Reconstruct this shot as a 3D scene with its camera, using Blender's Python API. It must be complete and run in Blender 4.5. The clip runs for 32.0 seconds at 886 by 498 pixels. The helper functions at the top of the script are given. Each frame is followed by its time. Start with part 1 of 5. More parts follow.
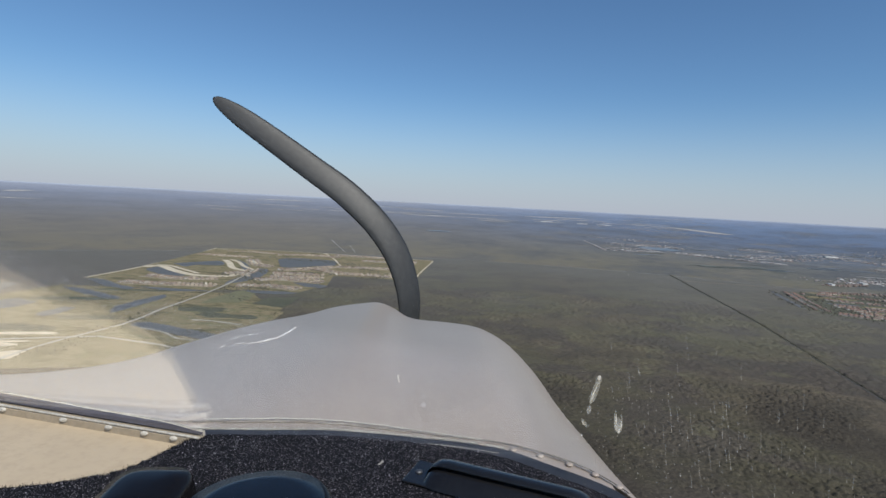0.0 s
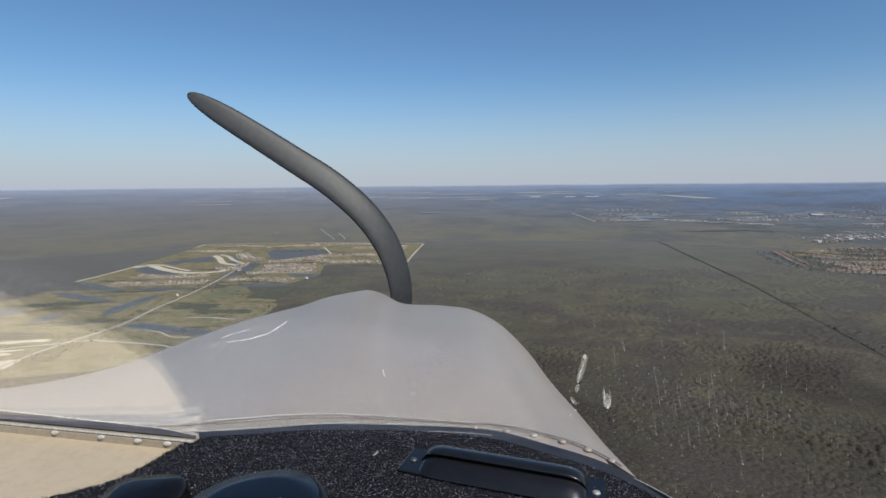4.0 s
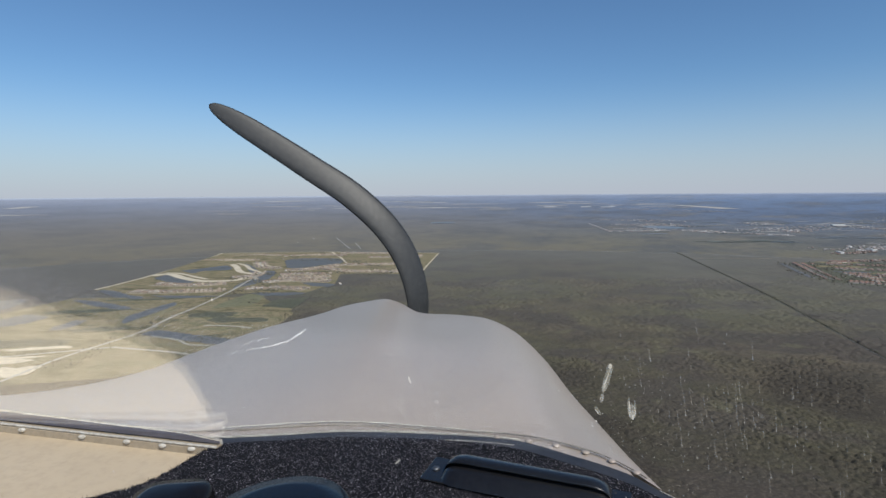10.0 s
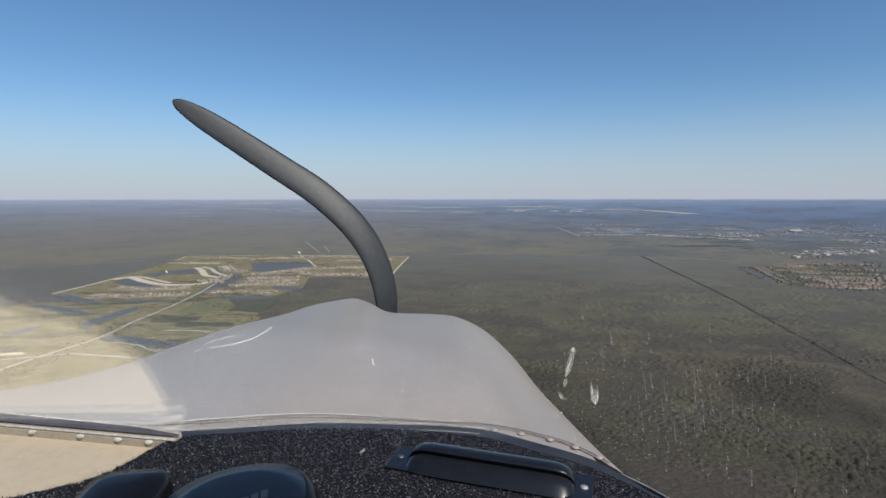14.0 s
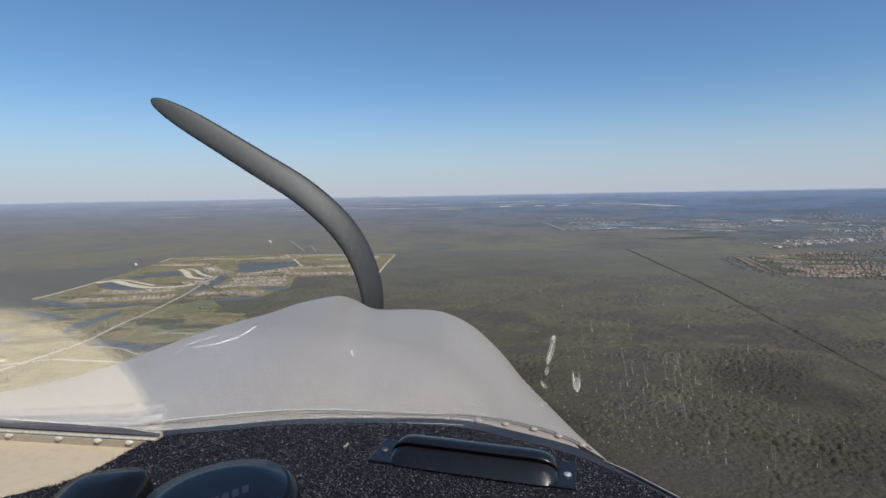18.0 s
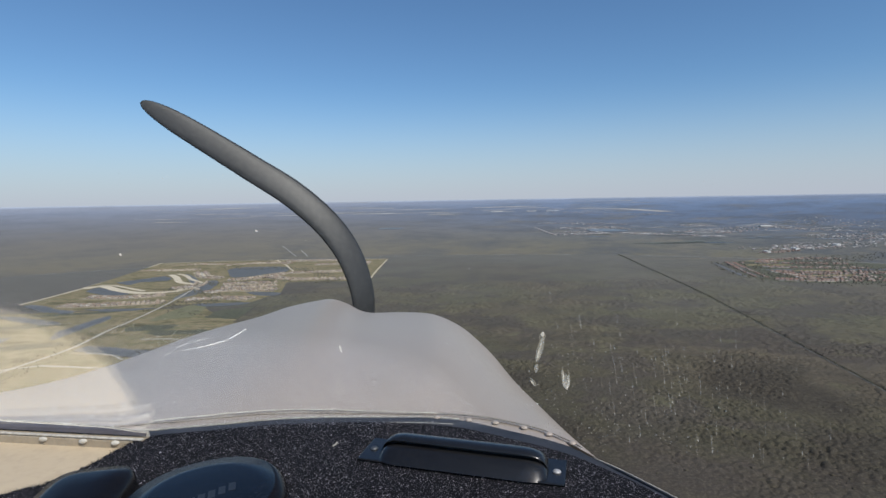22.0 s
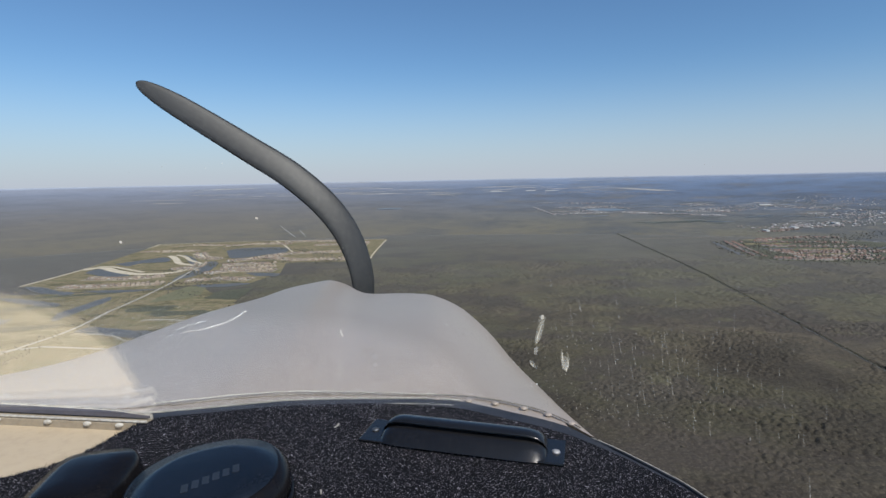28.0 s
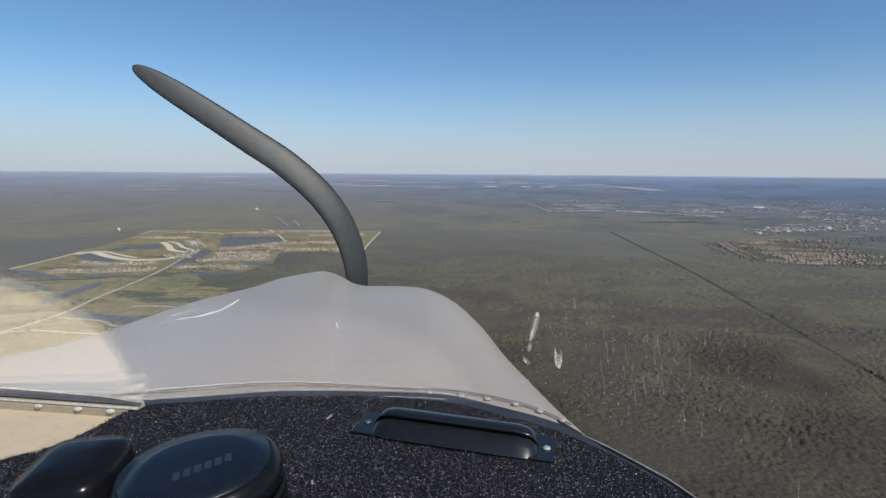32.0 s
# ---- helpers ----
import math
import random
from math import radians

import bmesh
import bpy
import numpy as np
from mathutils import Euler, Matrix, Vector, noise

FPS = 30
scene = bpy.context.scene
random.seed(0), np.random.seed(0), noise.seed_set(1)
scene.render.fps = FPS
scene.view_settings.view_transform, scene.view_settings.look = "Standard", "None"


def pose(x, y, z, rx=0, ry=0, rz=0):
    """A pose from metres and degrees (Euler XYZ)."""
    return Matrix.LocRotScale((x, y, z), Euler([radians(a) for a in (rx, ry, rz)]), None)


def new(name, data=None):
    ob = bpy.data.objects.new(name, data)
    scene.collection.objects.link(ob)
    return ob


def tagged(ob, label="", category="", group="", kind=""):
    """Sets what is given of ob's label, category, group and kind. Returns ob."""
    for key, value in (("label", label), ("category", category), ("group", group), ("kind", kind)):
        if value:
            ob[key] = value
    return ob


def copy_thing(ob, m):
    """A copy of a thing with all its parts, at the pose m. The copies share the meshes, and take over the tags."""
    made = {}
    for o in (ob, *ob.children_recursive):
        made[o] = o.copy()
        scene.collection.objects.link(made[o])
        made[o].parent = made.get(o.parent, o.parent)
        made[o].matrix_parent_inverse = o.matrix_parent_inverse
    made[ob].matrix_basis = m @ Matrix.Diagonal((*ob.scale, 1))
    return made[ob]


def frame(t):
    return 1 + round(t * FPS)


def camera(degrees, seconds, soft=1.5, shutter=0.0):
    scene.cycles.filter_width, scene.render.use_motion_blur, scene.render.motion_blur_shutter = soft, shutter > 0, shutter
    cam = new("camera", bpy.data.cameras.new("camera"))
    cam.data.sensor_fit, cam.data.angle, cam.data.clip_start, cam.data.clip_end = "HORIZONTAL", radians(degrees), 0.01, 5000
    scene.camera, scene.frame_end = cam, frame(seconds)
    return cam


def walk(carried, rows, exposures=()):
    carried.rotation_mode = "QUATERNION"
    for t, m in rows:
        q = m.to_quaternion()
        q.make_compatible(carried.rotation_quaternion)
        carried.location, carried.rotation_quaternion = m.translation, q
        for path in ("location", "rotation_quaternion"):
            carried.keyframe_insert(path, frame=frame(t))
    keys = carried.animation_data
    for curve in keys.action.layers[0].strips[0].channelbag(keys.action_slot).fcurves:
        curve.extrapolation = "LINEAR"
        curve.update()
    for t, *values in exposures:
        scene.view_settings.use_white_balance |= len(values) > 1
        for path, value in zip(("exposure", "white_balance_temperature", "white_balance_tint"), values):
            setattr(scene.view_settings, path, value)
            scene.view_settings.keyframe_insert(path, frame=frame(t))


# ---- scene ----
H = 300.0                      # height of the eye over the ground

# ---- the camera and its way: in the cabin, turned and shifted to fit cabin and skyline
cam = camera(76.8, 32.0)
PATH = [
    (0.0, -4.71, -3.07, 0.47, -0.0072, 0.0001, 0.0092), (0.5, -4.88, -2.95, 1.11, -0.0068, 0.0002, 0.0099),
    (1.0, -4.99, -2.34, 1.37, -0.0058, 0.0004, 0.0104), (1.5, -5.04, -1.82, 1.44, -0.0044, 0.0008, 0.0116),
    (2.0, -5.27, -1.48, 1.30, -0.0029, 0.0011, 0.0126), (2.5, -5.51, -2.03, 1.70, -0.0027, 0.0012, 0.0130),
    (3.0, -6.22, -2.22, 0.84, -0.0038, 0.0010, 0.0126), (3.5, -6.45, 0.78, -0.90, -0.0014, 0.0015, 0.0135),
    (5.5, -6.98, -1.15, -0.46, -0.0012, 0.0013, 0.0134), (6.0, -6.33, -0.76, 0.20, -0.0031, 0.0010, 0.0129),
    (6.5, -6.42, -2.14, -0.10, -0.0049, 0.0004, 0.0100), (7.0, -5.88, -1.30, 0.44, -0.0051, 0.0005, 0.0101),
    (7.5, -5.71, -0.25, 0.33, -0.0051, 0.0004, 0.0095), (8.0, -5.35, 0.91, -0.68, -0.0033, 0.0008, 0.0108),
    (8.5, -5.06, 1.24, 0.68, -0.0028, 0.0011, 0.0121), (9.0, -5.07, 2.08, 0.99, -0.0021, 0.0013, 0.0127),
    (9.5, -5.27, 1.03, 1.44, -0.0052, 0.0009, 0.0135), (10.0, -5.58, 0.42, 0.71, -0.0063, 0.0006, 0.0126),
    (10.5, -5.58, 0.01, 0.37, -0.0055, 0.0005, 0.0104), (11.0, -5.64, 0.28, -0.51, -0.0036, 0.0009, 0.0111),
    (11.5, -5.72, 0.77, -0.72, -0.0025, 0.0012, 0.0106), (12.0, -5.70, 1.07, -0.41, -0.0011, 0.0011, 0.0091),
    (12.5, -5.78, 1.19, -0.40, -0.0004, 0.0010, 0.0076), (13.0, -5.51, 0.41, 0.15, -0.0039, 0.0004, 0.0074),
    (13.5, -5.60, -0.03, -1.54, -0.0043, -0.0004, 0.0020), (14.0, -5.23, -0.01, -2.35, -0.0037, -0.0001, 0.0026),
    (14.5, -5.27, 0.31, -3.21, -0.0026, -0.0001, 0.0015), (16.5, -5.08, 0.44, -4.31, -0.0011, -0.0002, -0.0015),
    (17.0, -5.26, 0.53, -4.32, -0.0000, -0.0000, -0.0003), (17.5, -5.50, 1.23, -4.19, 0.0017, -0.0001, -0.0011),
    (18.0, -5.58, 0.98, -3.81, 0.0003, 0.0000, -0.0006), (18.5, -5.38, 0.93, -3.51, -0.0003, -0.0001, -0.0009),
    (19.0, -5.26, 0.81, -3.08, -0.0013, 0.0001, 0.0014), (19.5, -5.50, 0.24, -4.18, -0.0021, 0.0001, 0.0028),
    (20.0, -5.85, -0.26, -5.20, -0.0024, -0.0001, -0.0003), (20.5, -5.44, 0.05, -4.07, -0.0017, -0.0000, -0.0003),
    (21.0, -5.33, 0.67, -4.11, -0.0007, -0.0002, -0.0023), (21.5, -5.18, 0.64, -4.15, 0.0001, -0.0003, -0.0036),
    (22.0, -5.08, 0.92, -4.64, 0.0016, -0.0004, -0.0051), (22.5, -4.90, 0.94, -4.29, 0.0017, -0.0004, -0.0055),
    (23.0, -4.70, 1.57, -3.76, 0.0017, -0.0004, -0.0057), (23.5, -4.71, 1.45, -4.02, 0.0014, -0.0005, -0.0057),
    (24.0, -4.68, 1.35, -4.43, 0.0016, -0.0005, -0.0055), (24.5, -4.76, 1.42, -4.69, 0.0020, -0.0003, -0.0038),
    (25.0, -5.92, -0.83, -4.40, 0.0011, -0.0003, -0.0037), (25.5, -6.81, -0.16, -3.50, 0.0023, -0.0003, -0.0052),
    (27.5, -7.19, 0.42, -5.20, -0.0004, -0.0005, -0.0048), (28.0, -7.12, 1.12, -4.76, 0.0012, -0.0002, -0.0032),
    (28.5, -7.40, 0.74, -4.11, 0.0000, -0.0003, -0.0041), (29.0, -7.49, -0.36, -4.40, -0.0017, -0.0005, -0.0045),
    (29.5, -7.37, -0.37, -4.70, -0.0007, -0.0004, -0.0043), (30.0, -7.53, -0.20, -5.16, 0.0011, -0.0003, -0.0048),
    (30.5, -7.36, -0.71, -4.20, -0.0005, -0.0004, -0.0050), (31.0, -7.49, -0.64, -3.59, -0.0021, -0.0005, -0.0037),
    (31.5, -7.66, -0.71, -4.48, -0.0015, -0.0003, -0.0029), (32.0, -7.76, -0.50, -5.18, -0.0005, -0.0002, -0.0026),
]
walk(cam, [(t, pose(x, y, H + z, 90 + pitch, roll, yaw)) for t, pitch, roll, yaw, x, y, z in PATH],
     exposures=((0.0, 0.86), (14.0, 0.92), (24.0, 0.945), (32.0, 0.97)))

# ---- world and sun: clear winter afternoon, the sun high behind the right shoulder
SUN_ELEVATION, SUN_SIDE = 48.0, -36.0     # degrees; SUN_SIDE is the turn from straight behind, minus to the right
world = bpy.data.worlds.new("sky")
scene.world = world
world.use_nodes = True
wn = world.node_tree
sky = wn.nodes.new("ShaderNodeTexSky")
sky.sky_type = "NISHITA"
sky.sun_disc = False
sky.sun_elevation = radians(SUN_ELEVATION)
sky.sun_rotation = radians(180 + SUN_SIDE)
sky.altitude = 300
sky.air_density, sky.dust_density, sky.ozone_density = 1.0, 0.1, 4.0
wn.nodes["Background"].inputs["Strength"].default_value = 0.0525
# a pale grey-blue haze lies along the skyline all round
direction = wn.nodes.new("ShaderNodeTexCoord").outputs["Generated"]
apart_ = wn.nodes.new("ShaderNodeSeparateXYZ")
wn.links.new(direction, apart_.inputs[0])
haze = wn.nodes.new("ShaderNodeMapRange")
haze.interpolation_type = "SMOOTHERSTEP"
haze.inputs["From Min"].default_value, haze.inputs["From Max"].default_value = -0.08, 0.22
haze.inputs["To Min"].default_value, haze.inputs["To Max"].default_value = 1.0, 0.0
wn.links.new(apart_.outputs["Z"], haze.inputs["Value"])
veil_ = wn.nodes.new("ShaderNodeMix")
veil_.data_type = "RGBA"
veil_.inputs[7].default_value = (4.8, 5.12, 6.3, 1)
wn.links.new(haze.outputs[0], veil_.inputs[0])
tone = wn.nodes.new("ShaderNodeMix")
tone.data_type, tone.blend_type = "RGBA", "MULTIPLY"
tone.inputs[0].default_value = 1.0
tone.inputs[7].default_value = (0.80, 0.98, 1.12, 1)
wn.links.new(sky.outputs[0], tone.inputs[6])
wn.links.new(tone.outputs[2], veil_.inputs[6])
wn.links.new(veil_.outputs[2], wn.nodes["Background"].inputs[0])
sun_way = Vector((math.sin(radians(SUN_SIDE)) * math.cos(radians(SUN_ELEVATION)),
                  math.cos(radians(SUN_SIDE)) * math.cos(radians(SUN_ELEVATION)),
                  -math.sin(radians(SUN_ELEVATION))))
sun = new("sun", bpy.data.lights.new("sun", "SUN"))
sun.data.energy, sun.data.angle, sun.data.color = 2.75, radians(0.5), (1.0, 0.95, 0.89)
sun.matrix_world = Matrix.Translation((-400, -600, 900)) @ sun_way.to_track_quat("-Z", "Y").to_matrix().to_4x4()


# ---- materials
def nodes_of(name, rough=0.6, metal=0.0, color=(0.5, 0.5, 0.5)):
    m = bpy.data.materials.new(name)
    m.use_nodes = True
    b = m.node_tree.nodes["Principled BSDF"]
    b.inputs["Base Color"].default_value = (*color, 1)
    b.inputs["Roughness"].default_value = rough
    b.inputs["Metallic"].default_value = metal
    return m, m.node_tree.nodes, m.node_tree.links, b


def coords(n):
    return n.new("ShaderNodeNewGeometry").outputs["Position"]


def noise_tex(n, l, vec, scale, detail=4, rough=0.55):
    t = n.new("ShaderNodeTexNoise")
    t.inputs["Scale"].default_value, t.inputs["Detail"].default_value, t.inputs["Roughness"].default_value = scale, detail, rough
    l.new(vec, t.inputs["Vector"])
    return t.outputs["Fac"]


def ramp(n, l, fac, stops):
    r = n.new("ShaderNodeValToRGB")
    e = r.color_ramp.elements
    while len(e) < len(stops):
        e.new(0.5)
    for el, (p, c) in zip(e, stops):
        el.position, el.color = p, (*c, 1)
    l.new(fac, r.inputs[0])
    return r.outputs[0]


def mix(n, l, fac, a, b, mode="MIX"):
    m = n.new("ShaderNodeMix")
    m.data_type, m.blend_type = "RGBA", mode
    for sock, v in ((m.inputs[0], fac), (m.inputs[6], a), (m.inputs[7], b)):
        if hasattr(v, "is_linked"):
            l.new(v, sock)
        elif isinstance(v, tuple):
            sock.default_value = (*v, 1)
        else:
            sock.default_value = v
    return m.outputs[2]


def bump(n, l, height, b, strength=0.3, dist=0.01):
    k = n.new("ShaderNodeBump")
    k.inputs["Strength"].default_value, k.inputs["Distance"].default_value = strength, dist
    l.new(height, k.inputs["Height"])
    l.new(k.outputs[0], b.inputs["Normal"])


def two_scale(name, c1, c2, c3, big, small, rough=0.8, metal=0.0, bump_s=0.0, bump_d=0.01, object_space=False):
    """A surface whose colour varies in broad patches and in fine grain."""
    m, n, l, b = nodes_of(name, rough, metal)
    vec = n.new("ShaderNodeTexCoord").outputs["Object"] if object_space else coords(n)
    f1, f2 = noise_tex(n, l, vec, big), noise_tex(n, l, vec, small, 6, 0.65)
    base = ramp(n, l, f1, [(0.35, c1), (0.65, c2)])
    col = mix(n, l, ramp(n, l, f2, [(0.45, (0, 0, 0)), (0.72, (1, 1, 1))]), base, c3)
    l.new(col, b.inputs["Base Color"])
    if bump_s:
        bump(n, l, f2, b, bump_s, bump_d)
    return m


def by_piece(name, stops, rough=0.8, island=False):
    """A plain surface whose colour differs from piece to piece."""
    m, n, l, b = nodes_of(name, rough)
    if island:
        r = n.new("ShaderNodeNewGeometry").outputs["Random Per Island"]
    else:
        r = n.new("ShaderNodeObjectInfo").outputs["Random"]
    col = ramp(n, l, r, stops)
    f = noise_tex(n, l, coords(n), 0.6, 4)
    l.new(mix(n, l, ramp(n, l, f, [(0.5, (0, 0, 0)), (0.8, (0.35, 0.35, 0.35))]), col, (0.10, 0.09, 0.075)), b.inputs["Base Color"])
    return m


def land_cover(n, l):
    """Colours of the woods by place: olive, grey brown and dark wet patches, painted haze further out."""
    vec = coords(n)
    big, broad, mid, fine = (noise_tex(n, l, vec, s, d, r) for s, d, r in ((0.0016, 3, 0.5), (0.0042, 4, 0.55), (0.011, 5, 0.6), (0.05, 4, 0.6)))
    c = ramp(n, l, big, [(0.38, (0.112, 0.092, 0.064)), (0.46, (0.104, 0.092, 0.052)), (0.54, (0.094, 0.092, 0.046)), (0.63, (0.126, 0.112, 0.064))])
    c = mix(n, l, ramp(n, l, broad, [(0.50, (0, 0, 0)), (0.57, (0.85, 0.85, 0.85))]), c, (0.054, 0.045, 0.041))
    c = mix(n, l, ramp(n, l, mid, [(0.52, (0, 0, 0)), (0.62, (0.65, 0.65, 0.65))]), c, (0.054, 0.050, 0.041))
    c = mix(n, l, ramp(n, l, mid, [(0.34, (0.6, 0.6, 0.6)), (0.43, (0, 0, 0))]), c, (0.124, 0.118, 0.064))
    c = mix(n, l, ramp(n, l, fine, [(0.54, (0, 0, 0)), (0.68, (0.5, 0.5, 0.5))]), c, (0.050, 0.049, 0.038))
    # woods blend darker and browner towards the point under the eye, with a ragged border
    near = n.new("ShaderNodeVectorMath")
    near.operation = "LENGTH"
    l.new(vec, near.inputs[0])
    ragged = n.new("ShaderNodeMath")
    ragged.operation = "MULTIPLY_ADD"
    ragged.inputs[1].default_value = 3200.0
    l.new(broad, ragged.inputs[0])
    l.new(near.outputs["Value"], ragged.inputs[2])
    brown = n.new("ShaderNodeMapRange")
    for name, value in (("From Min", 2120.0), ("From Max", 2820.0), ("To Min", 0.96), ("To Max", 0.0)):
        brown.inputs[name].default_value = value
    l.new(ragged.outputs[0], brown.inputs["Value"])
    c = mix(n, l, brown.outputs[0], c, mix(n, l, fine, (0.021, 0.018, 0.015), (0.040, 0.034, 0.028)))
    # past the estate the woods blend to a paler grey brown
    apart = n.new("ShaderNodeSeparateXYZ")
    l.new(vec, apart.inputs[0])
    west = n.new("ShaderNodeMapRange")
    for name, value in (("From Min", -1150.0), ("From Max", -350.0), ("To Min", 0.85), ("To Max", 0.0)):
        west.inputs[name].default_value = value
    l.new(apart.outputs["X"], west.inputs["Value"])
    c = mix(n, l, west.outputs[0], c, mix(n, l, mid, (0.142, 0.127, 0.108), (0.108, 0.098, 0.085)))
    # distance haze put into the colour: paler and greyer further out, all round
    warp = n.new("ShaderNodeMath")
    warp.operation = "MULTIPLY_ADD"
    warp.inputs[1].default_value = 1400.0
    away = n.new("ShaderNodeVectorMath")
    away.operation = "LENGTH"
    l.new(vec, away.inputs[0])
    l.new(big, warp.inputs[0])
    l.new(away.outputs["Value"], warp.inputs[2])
    haze_mix = n.new("ShaderNodeMapRange")
    haze_mix.inputs["From Min"].default_value, haze_mix.inputs["From Max"].default_value = 1500.0, 3600.0
    haze_mix.inputs["To Max"].default_value = 0.95
    l.new(warp.outputs[0], haze_mix.inputs["Value"])
    c = mix(n, l, haze_mix.outputs[0], c, mix(n, l, mid, (0.150, 0.143, 0.124), (0.106, 0.107, 0.098)))
    # slight blue tint on all land colours, standing in for haze
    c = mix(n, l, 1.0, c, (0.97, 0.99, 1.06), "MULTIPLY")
    return c, vec, haze_mix.outputs[0]


def ground_material():
    m, n, l, b = nodes_of("winter_swamp_ground", 0.95)
    b.inputs["Specular IOR Level"].default_value = 0.1
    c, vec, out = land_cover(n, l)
    grain = noise_tex(n, l, vec, 0.35, 4, 0.7)
    tufts = noise_tex(n, l, vec, 0.11, 6, 0.75)
    # dark tufts fade out with distance, following the painted haze
    c = mix(n, l, mix(n, l, out, ramp(n, l, tufts, [(0.46, (0.45, 0.45, 0.45)), (0.60, (0, 0, 0))]), (0, 0, 0)), c, (0.048, 0.042, 0.034))
    twigs = noise_tex(n, l, vec, 0.8, 3, 0.7)
    c = mix(n, l, ramp(n, l, grain, [(0.50, (0, 0, 0)), (0.66, (0.45, 0.45, 0.45))]), c, (0.118, 0.104, 0.080))
    c = mix(n, l, ramp(n, l, grain, [(0.36, (0.7, 0.7, 0.7)), (0.47, (0, 0, 0))]), c, (0.044, 0.040, 0.030))
    c = mix(n, l, ramp(n, l, twigs, [(0.54, (0, 0, 0)), (0.70, (0.28, 0.28, 0.28))]), c, (0.135, 0.122, 0.094))
    l.new(c, b.inputs["Base Color"])
    bump(n, l, grain, b, 0.5, 2.0)
    return m


def tree_material():
    m, n, l, b = nodes_of("mixed_swamp_trees", 0.95)
    b.inputs["Specular IOR Level"].default_value = 0.1
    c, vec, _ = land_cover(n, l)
    r = n.new("ShaderNodeNewGeometry").outputs["Random Per Island"]
    own = ramp(n, l, r, [(0.0, (0.074, 0.072, 0.048)), (0.4, (0.104, 0.096, 0.064)), (0.8, (0.130, 0.116, 0.084)), (1.0, (0.185, 0.168, 0.138))])
    l.new(mix(n, l, 0.35, c, own), b.inputs["Base Color"])
    return m


def backdrop_material():
    m, n, l, b = nodes_of("far_woodland", 1.0)
    b.inputs["Specular IOR Level"].default_value = 0.0
    geo = coords(n)
    sep = n.new("ShaderNodeSeparateXYZ")
    l.new(geo, sep.inputs[0])
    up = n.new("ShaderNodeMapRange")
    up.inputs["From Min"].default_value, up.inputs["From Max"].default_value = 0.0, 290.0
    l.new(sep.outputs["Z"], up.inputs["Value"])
    # distance haze painted into the colour, bluer and paler towards the skyline
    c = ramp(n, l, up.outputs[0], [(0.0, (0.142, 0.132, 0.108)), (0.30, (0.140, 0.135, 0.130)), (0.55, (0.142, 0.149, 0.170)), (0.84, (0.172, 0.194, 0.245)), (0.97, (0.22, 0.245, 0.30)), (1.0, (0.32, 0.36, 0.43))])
    # towards the east the painted haze is darker and bluer
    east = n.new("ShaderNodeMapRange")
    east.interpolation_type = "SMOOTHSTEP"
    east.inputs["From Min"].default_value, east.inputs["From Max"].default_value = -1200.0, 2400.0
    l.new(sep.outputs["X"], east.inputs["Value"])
    east_haze = ramp(n, l, up.outputs[0], [(0.0, (0.130, 0.124, 0.099)), (0.13, (0.118, 0.121, 0.114)), (0.30, (0.112, 0.131, 0.165)), (0.55, (0.100, 0.134, 0.202)), (0.84, (0.126, 0.172, 0.260)), (0.97, (0.176, 0.218, 0.305)), (1.0, (0.30, 0.34, 0.41))])
    c = mix(n, l, east.outputs[0], c, east_haze)
    # patches of darker trees, browner marsh and fine drawn-out rows, faded upwards into the painted haze
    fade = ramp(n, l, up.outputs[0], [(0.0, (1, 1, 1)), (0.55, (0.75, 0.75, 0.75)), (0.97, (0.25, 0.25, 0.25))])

    calm = mix(n, l, east.outputs[0], (0.45, 0.45, 0.45), (1, 1, 1))

    def layer(c, scale, lo, hi, strength, color):
        m_ = n.new("ShaderNodeMapping")
        m_.inputs["Scale"].default_value = scale
        l.new(geo, m_.inputs["Vector"])
        k = ramp(n, l, noise_tex(n, l, m_.outputs[0], 1.0, 6, 0.6), [(lo, (0, 0, 0)), (hi, (strength,) * 3)])
        return mix(n, l, mix(n, l, 1.0, mix(n, l, 1.0, k, fade, "MULTIPLY"), calm, "MULTIPLY"), c, color)

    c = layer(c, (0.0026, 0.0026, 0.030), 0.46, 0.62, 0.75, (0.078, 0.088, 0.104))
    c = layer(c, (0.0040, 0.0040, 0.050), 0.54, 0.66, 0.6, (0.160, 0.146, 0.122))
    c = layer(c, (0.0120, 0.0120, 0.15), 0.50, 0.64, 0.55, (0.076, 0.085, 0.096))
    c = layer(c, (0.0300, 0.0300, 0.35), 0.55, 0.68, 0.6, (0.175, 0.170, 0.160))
    l.new(c, b.inputs["Base Color"])
    return m


def meadow_material():
    """Rough grass in drawn-out strips: olive, straw, brown and dark wet hollows."""
    m, n, l, b = nodes_of("rough_meadow", 0.95)
    b.inputs["Specular IOR Level"].default_value = 0.1
    vec = coords(n)
    mp = n.new("ShaderNodeMapping")
    mp.inputs["Scale"].default_value = (0.0075, 0.016, 0.01)
    mp.inputs["Rotation"].default_value = (0, 0, radians(12))
    l.new(vec, mp.inputs["Vector"])
    strips, fine = noise_tex(n, l, mp.outputs[0], 1.0, 6, 0.65), noise_tex(n, l, vec, 0.06, 6, 0.7)
    c = ramp(n, l, strips, [(0.34, (0.082, 0.078, 0.052)), (0.43, (0.148, 0.132, 0.078)), (0.51, (0.215, 0.180, 0.116)), (0.58, (0.130, 0.124, 0.070)), (0.68, (0.27, 0.23, 0.165))])
    c = mix(n, l, ramp(n, l, fine, [(0.50, (0, 0, 0)), (0.68, (0.7, 0.7, 0.7))]), c, (0.070, 0.064, 0.044))
    l.new(c, b.inputs["Base Color"])
    bump(n, l, fine, b, 0.4, 1.5)
    return m


